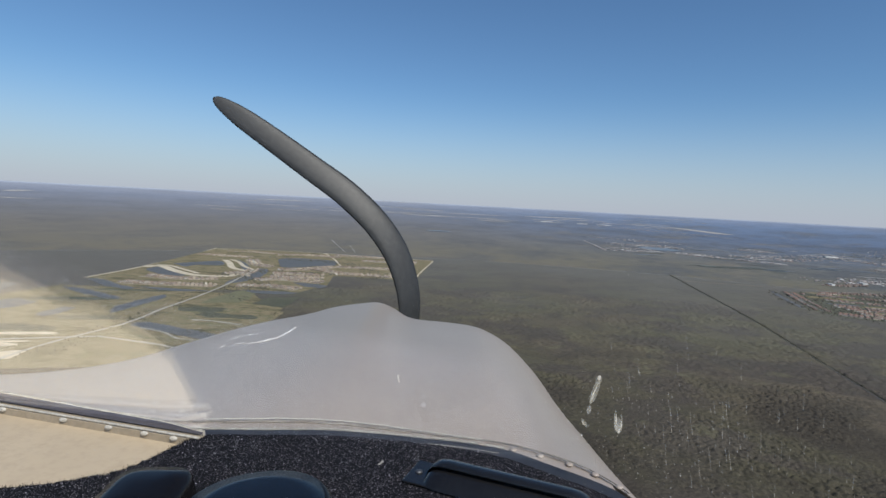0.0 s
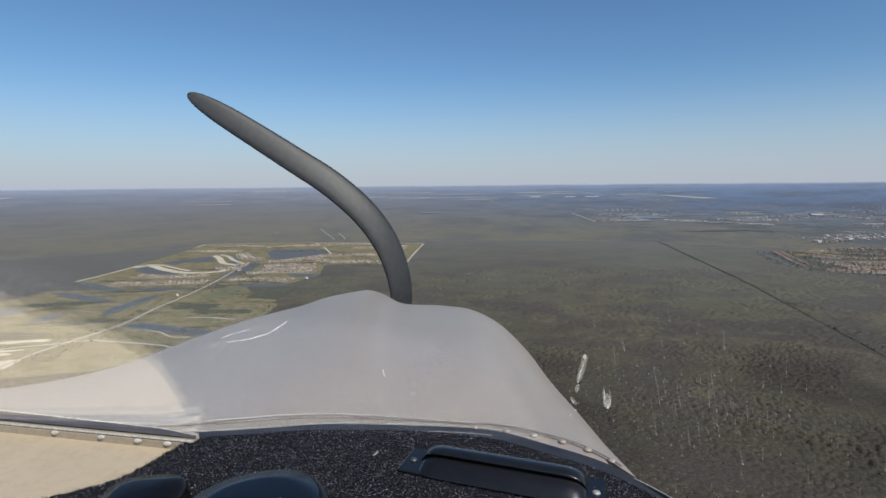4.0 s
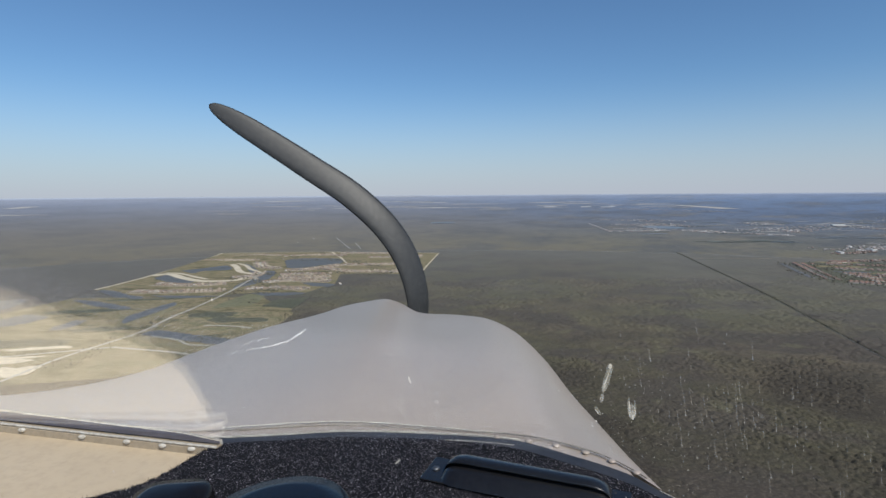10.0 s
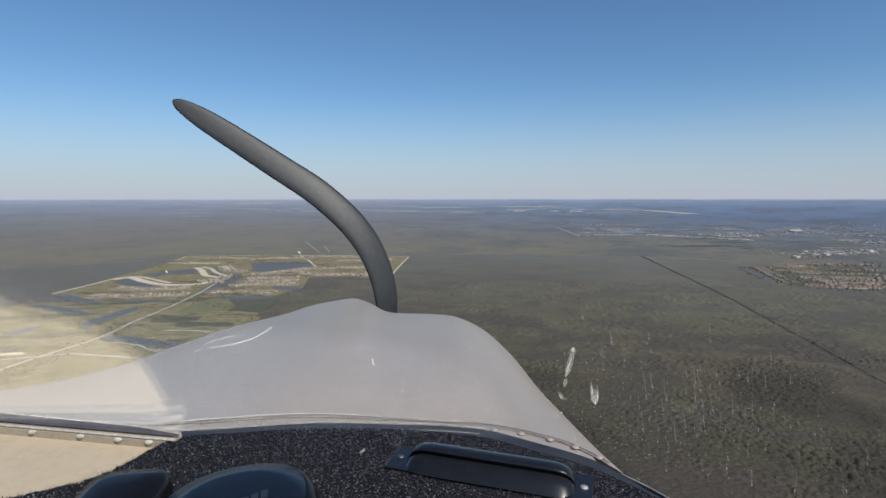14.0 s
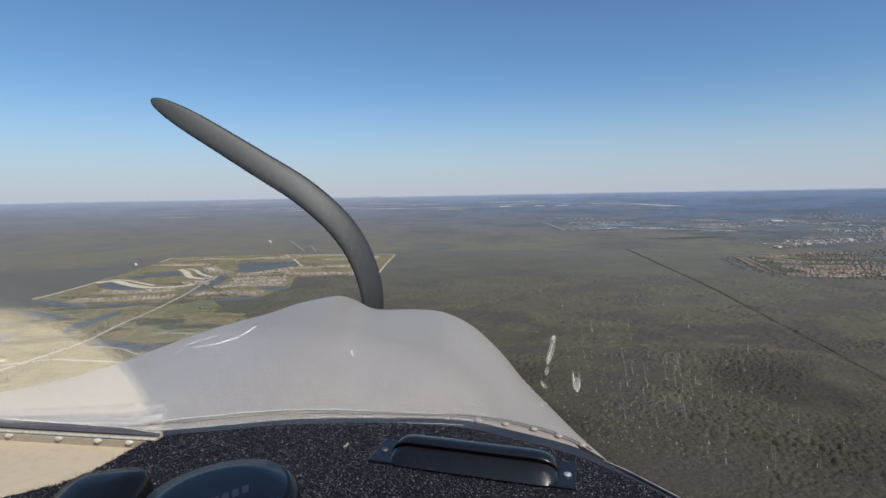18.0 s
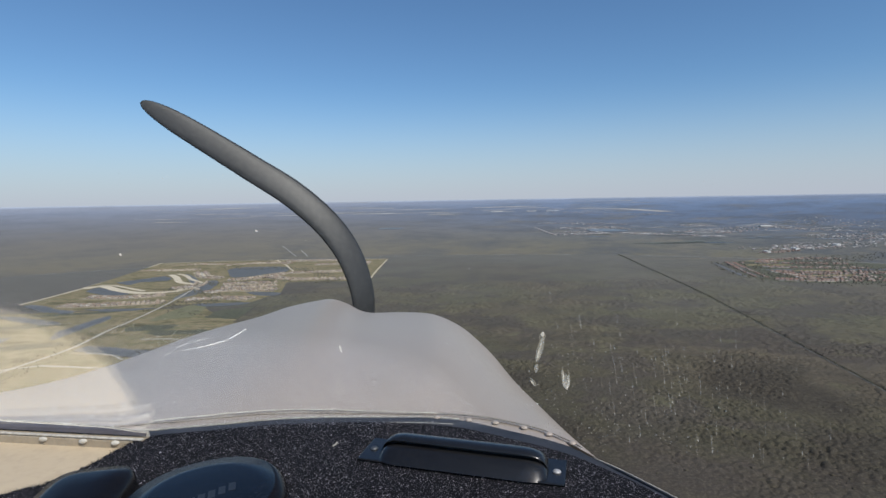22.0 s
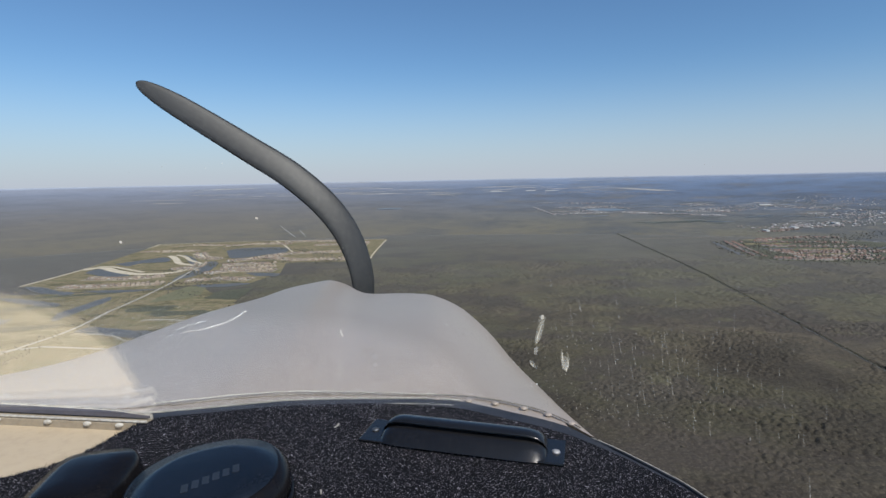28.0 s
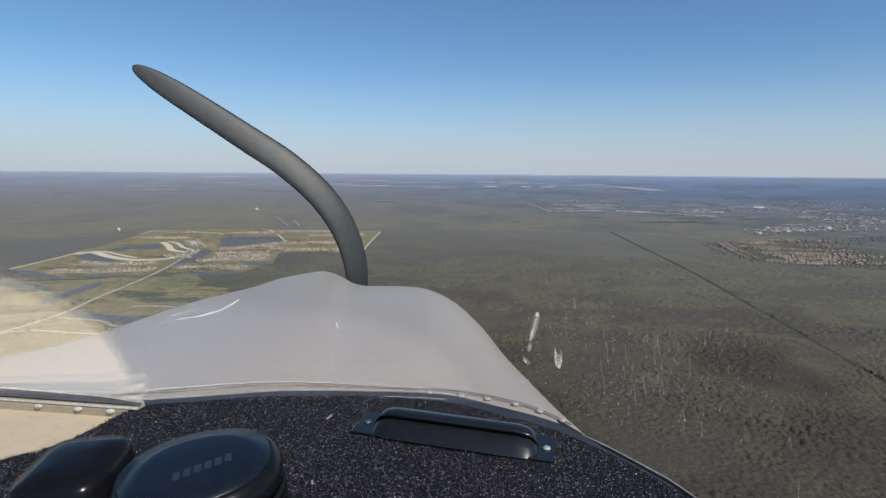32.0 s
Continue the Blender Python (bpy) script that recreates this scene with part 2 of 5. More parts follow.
def water_material():
    m, n, l, b = nodes_of("dark_lake_water", 0.5, color=(0.098, 0.102, 0.102))
    b.inputs["Specular IOR Level"].default_value = 0.07
    bump(n, l, noise_tex(n, l, coords(n), 0.25, 3), b, 0.15, 0.3)
    return m


def glass_material():
    """A clear acrylic pane: it lets the view through and mirrors more at a flat angle."""
    m = bpy.data.materials.new("windshield_acrylic")
    m.use_nodes = True
    n, l = m.node_tree.nodes, m.node_tree.links
    n.remove(n["Principled BSDF"])
    t, g, f, x = (n.new(k) for k in ("ShaderNodeBsdfTransparent", "ShaderNodeBsdfGlossy", "ShaderNodeFresnel", "ShaderNodeAddShader"))
    t.inputs[0].default_value = (0.97, 0.98, 0.97, 1)
    g.inputs["Roughness"].default_value = 0.045
    f.inputs["IOR"].default_value = 1.56
    k = n.new("ShaderNodeMapRange")
    for name, value in (("From Min", 0.166), ("From Max", 0.188), ("To Min", 0.0), ("To Max", 0.29)):
        k.inputs[name].default_value = value
    l.new(f.outputs[0], k.inputs["Value"])
    l.new(k.outputs[0], g.inputs["Color"])
    l.new(t.outputs[0], x.inputs[0])
    l.new(g.outputs[0], x.inputs[1])
    l.new(x.outputs[0], n["Material Output"].inputs[0])
    return m


def thin_film(name, color, cover):
    """Dried dirt on a pane: thin, so that some of the view shows through."""
    m, n, l, b = nodes_of(name, 0.8, 0.0, color)
    b.inputs["Specular IOR Level"].default_value = 0.1
    f = noise_tex(n, l, coords(n), 900.0, 3, 0.6)
    k = n.new("ShaderNodeMath")
    k.operation = "MULTIPLY"
    k.inputs[1].default_value = cover * 1.6
    l.new(f, k.inputs[0])
    l.new(k.outputs[0], b.inputs["Alpha"])
    return m


def carpet_material():
    m, n, l, b = nodes_of("black_flecked_carpet", 0.95)
    b.inputs["Specular IOR Level"].default_value = 0.15
    vec = coords(n)
    f = noise_tex(n, l, vec, 520, 6, 0.85)
    c = ramp(n, l, f, [(0.40, (0.002, 0.002, 0.003)), (0.60, (0.010, 0.010, 0.014)), (0.78, (0.055, 0.054, 0.065))])
    for scale, edge, pale in ((3600, 0.93, (0.24, 0.23, 0.28)), (3000, 0.967, (0.50, 0.48, 0.55)), (2100, 0.976, (0.80, 0.78, 0.84))):
        v = n.new("ShaderNodeTexVoronoi")
        v.inputs["Scale"].default_value = scale
        l.new(vec, v.inputs["Vector"])
        sep = n.new("ShaderNodeSeparateColor")
        l.new(v.outputs["Color"], sep.inputs[0])
        c = mix(n, l, ramp(n, l, sep.outputs[0], [(edge, (0, 0, 0)), (1.0, (1, 1, 1))]), c, pale)
    l.new(c, b.inputs["Base Color"])
    bump(n, l, f, b, 0.9, 0.004)
    return m


M_GROUND, M_FAR, M_WATER, M_GLASS, M_CARPET = ground_material(), backdrop_material(), water_material(), glass_material(), carpet_material()
M_SAND = two_scale("bare_sand", (0.46, 0.40, 0.30), (0.34, 0.295, 0.22), (0.54, 0.49, 0.38), 0.012, 0.12, 0.95)
M_MEADOW = meadow_material()
M_PLOTS = two_scale("sandy_plots_and_lawns", (0.225, 0.192, 0.138), (0.140, 0.128, 0.080), (0.32, 0.28, 0.21), 0.04, 0.3, 0.95)
M_LAWN = two_scale("green_lawn", (0.120, 0.120, 0.065), (0.145, 0.136, 0.080), (0.085, 0.087, 0.052), 0.02, 0.2, 0.95)
M_ROAD = two_scale("pale_shell_road", (0.34, 0.32, 0.28), (0.26, 0.25, 0.22), (0.40, 0.38, 0.33), 0.02, 0.3, 0.9)
M_ASPHALT = two_scale("worn_asphalt", (0.11, 0.11, 0.105), (0.15, 0.145, 0.135), (0.08, 0.08, 0.08), 0.02, 0.3, 0.9)
M_WHITE = two_scale("pale_aircraft_paint", (0.284, 0.243, 0.207), (0.298, 0.255, 0.218), (0.269, 0.230, 0.196), 3.0, 60.0, 0.36)
M_WHITE.node_tree.nodes["Principled BSDF"].inputs["Specular IOR Level"].default_value = 0.35
M_BEIGE = two_scale("beige_painted_metal", (0.400, 0.326, 0.222), (0.435, 0.356, 0.244), (0.365, 0.296, 0.200), 12.0, 150.0, 0.55)
M_CREAM = two_scale("cream_sealant", (0.38, 0.36, 0.31), (0.47, 0.45, 0.39), (0.20, 0.18, 0.15), 40.0, 400.0, 0.6)
M_RUBBER = two_scale("dark_rubber_seal", (0.018, 0.019, 0.022), (0.03, 0.03, 0.034), (0.012, 0.012, 0.013), 40.0, 300.0, 0.5)
M_SEAL = two_scale("grey_worn_seal", (0.060, 0.054, 0.058), (0.075, 0.069, 0.074), (0.045, 0.042, 0.044), 40.0, 300.0, 0.5)
# beige darkened for the shade on the retainer's face; dull sealant shares it
M_RETAINER = two_scale("shaded_retainer_dull_sealant", (0.275, 0.230, 0.162), (0.31, 0.262, 0.19), (0.225, 0.188, 0.135), 25.0, 250.0, 0.6)
M_BLACK = two_scale("black_vent_plastic", (0.012, 0.012, 0.013), (0.017, 0.017, 0.018), (0.024, 0.024, 0.025), 30.0, 500.0, 0.5)
M_BLACK.node_tree.nodes["Principled BSDF"].inputs["Specular IOR Level"].default_value = 0.25
M_SEAM = two_scale("grimy_panel_seam", (0.16, 0.14, 0.12), (0.24, 0.22, 0.19), (0.10, 0.09, 0.08), 60.0, 500.0, 0.8)
M_RED_WALL = by_piece("dull_house_wall", [(0.0, (0.36, 0.32, 0.27)), (0.5, (0.44, 0.40, 0.35)), (1.0, (0.50, 0.47, 0.43))])
M_CHIP = two_scale("bright_worn_paint", (0.80, 0.79, 0.76), (0.85, 0.84, 0.82), (0.7, 0.69, 0.66), 20.0, 200.0, 0.4)
M_VENT = two_scale("black_vent_moulding", (0.006, 0.006, 0.0065), (0.008, 0.008, 0.008), (0.012, 0.012, 0.012), 30.0, 500.0, 0.24)
M_VENT.node_tree.nodes["Principled BSDF"].inputs["Specular IOR Level"].default_value = 0.5
M_NAVY = two_scale("dark_antenna_plastic", (0.004, 0.007, 0.012), (0.006, 0.009, 0.015), (0.010, 0.013, 0.020), 30.0, 600.0, 0.24)
M_NAVY.node_tree.nodes["Principled BSDF"].inputs["Specular IOR Level"].default_value = 0.24
M_PAD = two_scale("black_antenna_plastic", (0.004, 0.004, 0.005), (0.006, 0.006, 0.007), (0.009, 0.008, 0.008), 30.0, 600.0, 0.22)
M_PAD.node_tree.nodes["Principled BSDF"].inputs["Specular IOR Level"].default_value = 0.14
M_STEEL, *_ = nodes_of("dull_steel", 0.75, 1.0, (0.42, 0.42, 0.42))
# kept dark so that the screw's image in the pane stays faint
M_DARK_STEEL, *_ = nodes_of("darker_steel", 0.6, 1.0, (0.13, 0.14, 0.15))
M_PROP = two_scale("dark_grey_propeller_paint", (0.020, 0.021, 0.022), (0.028, 0.029, 0.030), (0.040, 0.040, 0.039), 6.0, 80.0, 0.55)
M_MARK = two_scale("pale_grey_print", (0.013, 0.018, 0.026), (0.016, 0.021, 0.029), (0.011, 0.015, 0.022), 60.0, 600.0, 0.5)
M_SCRATCH = thin_film("dried_dirt_streak", (0.52, 0.51, 0.46), 0.62)
M_FAINT = thin_film("faint_dirt_streak", (0.55, 0.53, 0.47), 0.42)
M_SPLASH = thin_film("dried_splash_film", (0.50, 0.48, 0.40), 0.36)
M_CORE = thin_film("dried_splash_core", (0.66, 0.62, 0.53), 0.72)
M_CABIN = two_scale("grey_cabin_lining", (0.045, 0.045, 0.045), (0.06, 0.058, 0.056), (0.035, 0.035, 0.035), 6.0, 80.0, 0.9)
M_WALL = by_piece("stucco_house_wall", [(0.0, (0.30, 0.25, 0.19)), (0.4, (0.36, 0.31, 0.24)), (0.75, (0.26, 0.21, 0.16)), (1.0, (0.40, 0.37, 0.32))])
M_ROOF = by_piece("clay_roof_tiles", [(0.0, (0.20, 0.150, 0.115)), (0.45, (0.255, 0.195, 0.150)), (0.75, (0.155, 0.130, 0.112)), (1.0, (0.34, 0.30, 0.25))])
M_RED_ROOF = by_piece("red_roof_tiles", [(0.0, (0.165, 0.098, 0.076)), (0.5, (0.20, 0.126, 0.098)), (1.0, (0.185, 0.145, 0.122))])
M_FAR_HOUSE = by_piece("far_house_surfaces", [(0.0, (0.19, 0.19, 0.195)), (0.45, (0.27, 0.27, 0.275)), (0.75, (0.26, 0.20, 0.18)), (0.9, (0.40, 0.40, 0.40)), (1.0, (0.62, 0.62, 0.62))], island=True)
M_TREES = tree_material()
# lake water copied paler and bluer, distance haze put into its colour
M_FAR_WATER, *_ = nodes_of("hazed_far_water", 0.5, 0.0, (0.12, 0.155, 0.19))
M_HEDGE = two_scale("dark_canal_trees", (0.052, 0.053, 0.038), (0.074, 0.072, 0.050), (0.034, 0.036, 0.028), 0.02, 0.15, 0.95)
M_SCRUB = two_scale("dark_scrub", (0.060, 0.064, 0.040), (0.082, 0.080, 0.052), (0.040, 0.044, 0.030), 0.012, 0.08, 0.95)
# far trees greyed, distance haze put into their colour
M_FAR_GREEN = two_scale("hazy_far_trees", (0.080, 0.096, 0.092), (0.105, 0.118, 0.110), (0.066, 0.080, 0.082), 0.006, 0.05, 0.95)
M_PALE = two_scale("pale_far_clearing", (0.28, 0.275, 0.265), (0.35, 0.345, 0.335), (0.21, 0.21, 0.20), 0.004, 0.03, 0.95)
M_TAN_ROWS = by_piece("tan_house_rows", [(0.0, (0.22, 0.170, 0.13)), (0.5, (0.33, 0.28, 0.22)), (1.0, (0.17, 0.14, 0.12))], island=True)
M_RED_ROWS = by_piece("red_house_rows", [(0.0, (0.145, 0.095, 0.080)), (0.5, (0.175, 0.128, 0.108)), (1.0, (0.24, 0.21, 0.19))], island=True)
M_SHED = two_scale("white_sheet_roof", (0.50, 0.50, 0.50), (0.56, 0.56, 0.55), (0.42, 0.42, 0.40), 0.05, 0.6, 0.6)


# ---- mesh helpers
def mesh_of(name, verts, faces, material, smooth=False):
    me = bpy.data.meshes.new(name)
    me.from_pydata([tuple(v) for v in verts], [], faces)
    me.materials.append(material)
    if smooth:
        me.polygons.foreach_set("use_smooth", [True] * len(me.polygons))
    me.update()
    return me


def part(name, bm, material, parent=None, label="", smooth=False):
    """Links a bmesh as one mesh object under a thing or under a part."""
    bmesh.ops.recalc_face_normals(bm, faces=bm.faces)
    me = bpy.data.meshes.new(name)
    bm.to_mesh(me)
    bm.free()
    me.materials.append(material)
    if smooth:
        me.polygons.foreach_set("use_smooth", [True] * len(me.polygons))
    ob = new(name, me)
    ob.parent = parent
    return tagged(ob, label)


def thing(name, at, label, category, group="", kind=""):
    ob = new(name)
    ob.location = at
    ob.empty_display_size = 0.01
    return tagged(ob, label, category, group, kind)


def box(bm, lo, hi, bevel=0.0, m=None):
    made = bmesh.ops.create_cube(bm, size=1.0)["verts"]
    for v in made:
        v.co = Vector([lo[i] + (v.co[i] + 0.5) * (hi[i] - lo[i]) for i in range(3)])
    if bevel:
        edges = list({e for v in made for e in v.link_edges})
        made = list({v for f in bmesh.ops.bevel(bm, geom=edges, offset=bevel, segments=2, affect="EDGES", profile=0.5)["faces"] for v in f.verts} | {v for v in made if v.is_valid})
    if m is not None:
        bmesh.ops.transform(bm, matrix=m, verts=[v for v in made if v.is_valid])
    return made


def tube(points, radius, sides=8):
    """A bmesh of a round cord along points."""
    bm = bmesh.new()
    rings = []
    pts = [Vector(p) for p in points]
    for i, p in enumerate(pts):
        d = (pts[min(i + 1, len(pts) - 1)] - pts[max(i - 1, 0)]).normalized()
        a = d.cross(Vector((0, 0, 1))).normalized()
        b = d.cross(a)
        rings.append([bm.verts.new(p + radius * (math.cos(k * math.tau / sides) * a + math.sin(k * math.tau / sides) * b)) for k in range(sides)])
    for r0, r1 in zip(rings, rings[1:]):
        for k in range(sides):
            bm.faces.new((r0[k], r0[(k + 1) % sides], r1[(k + 1) % sides], r1[k]))
    bm.faces.new(rings[0])
    bm.faces.new(rings[-1][::-1])
    return bm


# ---- the land ---------------------------------------------------------------------------
FLAT, SPAN = 3000.0, 1900.0                  # the ground is flat to here; past it the sheet lifts along sight lines from the eye, so that all the land to the skyline is held in


def far(x, y, up=0.0):
    """A place on the land: where (x, y) of the flat land, as seen from the eye, stands on the sheet."""
    d = math.hypot(x, y)
    if d <= FLAT:
        return Vector((x, y, up))
    r = FLAT + SPAN * (1 - FLAT / d)
    return Vector((x * r / d, y * r / d, H * (1 - r / d) + up * r / d + 1.0 * (up > 0)))


def polar_sheet(name, radii, material, kind_label):
    n = 192
    verts, faces = [], []
    for R in radii:
        for k in range(n):
            a = k * math.tau / n
            verts.append(far(R * math.cos(a), R * math.sin(a)))
    for i in range(len(radii) - 1):
        for k in range(n):
            a, b = i * n + k, i * n + (k + 1) % n
            faces.append((a, b, b + n, a + n))
    if radii[0] < 200:
        faces.append(tuple(range(n)))
    ob = new(name, mesh_of(name, verts, faces, material, True))
    return tagged(ob, kind_label, "ground", kind="structure")


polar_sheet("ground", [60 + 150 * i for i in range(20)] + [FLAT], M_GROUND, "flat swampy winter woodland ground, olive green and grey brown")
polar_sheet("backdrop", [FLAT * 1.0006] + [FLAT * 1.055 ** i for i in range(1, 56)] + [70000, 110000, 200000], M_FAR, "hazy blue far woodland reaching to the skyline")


def land(name, pts, material, up, label, category="field", kind="structure", parent=None):
    """A flat piece of land cover with a skirt, over the ground sheet."""
    top = [far(x, y, up) for x, y in pts]
    n = len(top)
    low = [p - Vector((0, 0, 0.6)) for p in top]
    me = mesh_of(name, top + low, [tuple(range(n))] + [(i, i + n, (i + 1) % n + n, (i + 1) % n) for i in range(n)], material)
    ob = new(name, me)
    ob.parent = parent
    return tagged(ob, label, category, kind=kind)


def blob(cx, cy, rx, ry, seed, turn=0.0, wobble=0.14, n=40, power=2.6):
    """The outline of a pond or field: a rounded, uneven shape."""
    pts = []
    for k in range(n):
        a = k * math.tau / n
        c, s = math.cos(a), math.sin(a)
        q = (abs(c) ** power + abs(s) ** power) ** (-1 / power)
        q *= 1 + wobble * noise.noise(Vector((c * 1.6 + seed * 7.3, s * 1.6 - seed * 3.1, seed)))
        x, y = c * q * rx, s * q * ry
        t = radians(turn)
        pts.append((cx + x * math.cos(t) - y * math.sin(t), cy + x * math.sin(t) + y * math.cos(t)))
    return pts


def smooth_line(pts, step=8):
    out = []
    for i in range(len(pts) - 1):
        p0, p1, p2, p3 = (Vector(pts[max(0, min(len(pts) - 1, i + k))]) for k in (-1, 0, 1, 2))
        for j in range(step):
            t = j / step
            out.append(0.5 * (2 * p1 + (p2 - p0) * t + (2 * p0 - 5 * p1 + 4 * p2 - p3) * t * t + (3 * p1 - p0 - 3 * p2 + p3) * t ** 3))
    return out + [Vector(pts[-1])]


def road(name, pts, width, material, up, label, step=8, category="road"):
    line = smooth_line(pts, step)
    left, right = [], []
    for i, p in enumerate(line):
        d = (line[min(i + 1, len(line) - 1)] - line[max(i - 1, 0)]).normalized()
        s = Vector((-d.y, d.x)) * width / 2
        left.append(far(*(p + s), up))
        right.append(far(*(p - s), up))
    n = len(line)
    faces = [(i, i + 1, n + i + 1, n + i) for i in range(n - 1)]
    return tagged(new(name, mesh_of(name, left + right, faces, material)), label, category, kind="structure")


# the new housing estate: sand, lawns, lakes, rows of houses on curved streets
ESTATE = [(-1151, 1775), (-1139, 2084), (-1163, 2563), (-1190, 2900), (-910, 2925), (-554, 2928), (-57, 2863), (-105, 2163), (-172, 2100), (-359, 2127), (-420, 2110), (-394, 1879), (-447, 1711), (-666, 1688), (-710, 1649), (-815, 1638), (-984, 1654)]
land("estate_ground", ESTATE, M_MEADOW, 0.3, "grassy ground of a housing estate among woods", "field")


def outline_road(name, pts, width, material, up, label, category="road"):
    return road(name, pts, width, material, up, label, 6, category)


def shore(pts, seed, wobble=5.0):
    """A closed shoreline through these corners, rounded and a little ragged."""
    ring = smooth_line(pts[-2:] + pts + pts[:2], 6)[12:-12]
    return [(p.x + wobble * noise.noise(Vector((p.x * 0.03, p.y * 0.03, seed))), p.y + 1.5 * wobble * noise.noise(Vector((p.y * 0.03, p.x * 0.03, seed + 9)))) for p in ring]


EDGES = [([(-1151, 1775), (-1139, 2084), (-1163, 2563), (-1192, 2905)], 11), ([(-1192, 2902), (-910, 2930), (-554, 2932), (-57, 2863)], 7), ([(-59, 2835), (-98, 2374), (-109, 2163)], 6)]
for pts, w in EDGES:
    outline_road("sand_edge", pts, w, M_SAND, 0.6, "bare sandy edge strip of a housing estate", "field")
BANDS = [([(-1130, 2435), (-982, 2438), (-908, 2341), (-830, 2183), (-748, 2121)], 26), ([(-1150, 2470), (-978, 2462), (-893, 2399), (-822, 2269), (-747, 2168)], 17),
         ([(-1129, 2084), (-1088, 2131), (-985, 2028), (-876, 1947), (-773, 1962), (-743, 2046)], 34), ([(-1120, 2160), (-1060, 2150), (-960, 2060), (-880, 1990)], 16),
         ([(-1002, 1894), (-929, 1871), (-838, 1866), (-772, 1885)], 22), ([(-626, 2930), (-536, 2695), (-457, 2447)], 9), ([(-878, 2481), (-800, 2380), (-740, 2330)], 26), ([(-151, 2780), (-177, 2474), (-183, 2178)], 22)]
for pts, w in BANDS:
    outline_road("sand_band", pts, w, M_SAND, 0.95, "curved band of bare sand lots", "field")
LAKES = [[(-762, 2549), (-714, 2642), (-607, 2644), (-504, 2599), (-483, 2427), (-548, 2386), (-601, 2309), (-683, 2307)], [(-908, 2439), (-857, 2380), (-753, 2168), (-776, 2152), (-834, 2269)],
         [(-1112, 2246), (-1079, 2376), (-960, 2378), (-900, 2250), (-990, 2220), (-1010, 2150)], [(-1084, 2012), (-1088, 2100), (-1019, 2056), (-906, 1947), (-927, 1908), (-998, 1932)],
         [(-1130, 1754), (-1079, 1754), (-978, 1674), (-915, 1636), (-933, 1609), (-1032, 1663)], [(-740, 2201), (-690, 2186), (-659, 2019), (-666, 1887), (-692, 1827), (-707, 1792), (-724, 1886), (-712, 2018)],
         [(-618, 1698), (-552, 1709), (-448, 1701), (-486, 1661), (-570, 1660)], [(-913, 1665), (-807, 1657), (-702, 1658), (-744, 1629), (-843, 1628)], [(-516, 1901), (-404, 1878), (-364, 1820), (-459, 1830)]]
for i, pts in enumerate(LAKES):
    land("lake", shore(pts, i + 20), M_WATER, 0.8, "dark blue lake between houses of the estate", "lake")
# meadows, scrub and ponds before the estate
land("meadow", [(-1300, 700), (-1125, 1627), (-560, 1640), (-525, 1580), (-400, 1431), (-405, 1117), (-480, 990), (-560, 900), (-800, 840)], M_MEADOW, 0.25, "rough yellow-brown meadow with ponds", "field")
land("green_meadow", shore([(-640, 1465), (-622, 1679), (-564, 1656), (-551, 1512)], 5), M_LAWN, 0.45, "mown bright green meadow", "field")
for i, (cx, cy, rx, ry, turn) in enumerate([(-800, 1240, 70, 22, 10), (-960, 1440, 110, 26, 14), (-900, 1600, 110, 14, 6), (-600, 1390, 60, 30, 0), (-520, 1330, 70, 26, 0), (-425, 1545, 90, 75, 0), (-880, 1120, 90, 30, 6)]):
    land("scrub_patch", blob(cx, cy, rx, ry, i + 140, turn, 0.5), M_SCRUB, 0.45, "patch of dark scrub in a rough meadow", "field")
PONDS = [[(-774, 1290), (-809, 1358), (-810, 1419), (-788, 1550), (-760, 1501), (-772, 1352)], [(-671, 1184), (-661, 1225), (-557, 1185), (-453, 1138), (-448, 1103), (-513, 1115), (-597, 1156)], [(-1107, 1597), (-1030, 1581), (-869, 1484), (-894, 1461), (-1008, 1522)]]
for i, pts in enumerate(PONDS):
    land("pond", shore(pts, i + 40), M_WATER, 0.7, "dark pond in a rough meadow", "lake")
for i, (cx, cy, rx, ry, turn) in enumerate([(-1060, 1330, 50, 60, 0), (-900, 1280, 22, 50, 0), (-1250, 1400, 60, 200, 10), (-940, 760, 90, 130, 5)]):
    land("pond", blob(cx, cy, rx, ry, i + 40, turn, 0.3), M_WATER, 0.7, "dark pond in a rough meadow", "lake")
land("sand_field", [(-1100, 180), (-1100, 640), (-820, 690), (-560, 720), (-330, 760), (-300, 640), (-420, 420), (-480, 180)], M_SAND, 0.3, "wide graded field of pale bare sand", "field")
for i, (cx, cy, rx, ry, turn) in enumerate([(-640, 500, 130, 26, 8), (-700, 420, 120, 22, 8), (-500, 600, 60, 28, 8), (-380, 700, 50, 26, 10), (-860, 560, 90, 30, 6)]):
    land("worked_plot", blob(cx, cy, rx, ry, i + 60, turn, 0.05, 40, 6), M_MEADOW, 0.6, "rectangular grassy plot in a sand field", "field")
road("road", [(-700, 300), (-735, 700), (-735, 900), (-727, 1024), (-690, 1199), (-694, 1366), (-690, 1510), (-695, 1738), (-715, 1960), (-722, 2046)], 7, M_ROAD, 1.2, "pale straight access road to the housing estate")
road("track", [(-1250, 930), (-960, 980), (-700, 1075), (-659, 1079), (-520, 1041), (-474, 1006), (-470, 960)], 7, M_ROAD, 1.0, "pale curved track through a meadow", category="track")
road("track", [(-640, 1169), (-575, 1142), (-525, 1100), (-430, 1090)], 5, M_ROAD, 0.95, "pale bank along a pond", category="track")
road("track", [(-576, 1270), (-515, 1265), (-453, 1243)], 7, M_ROAD, 1.0, "pale track in a meadow", category="track")
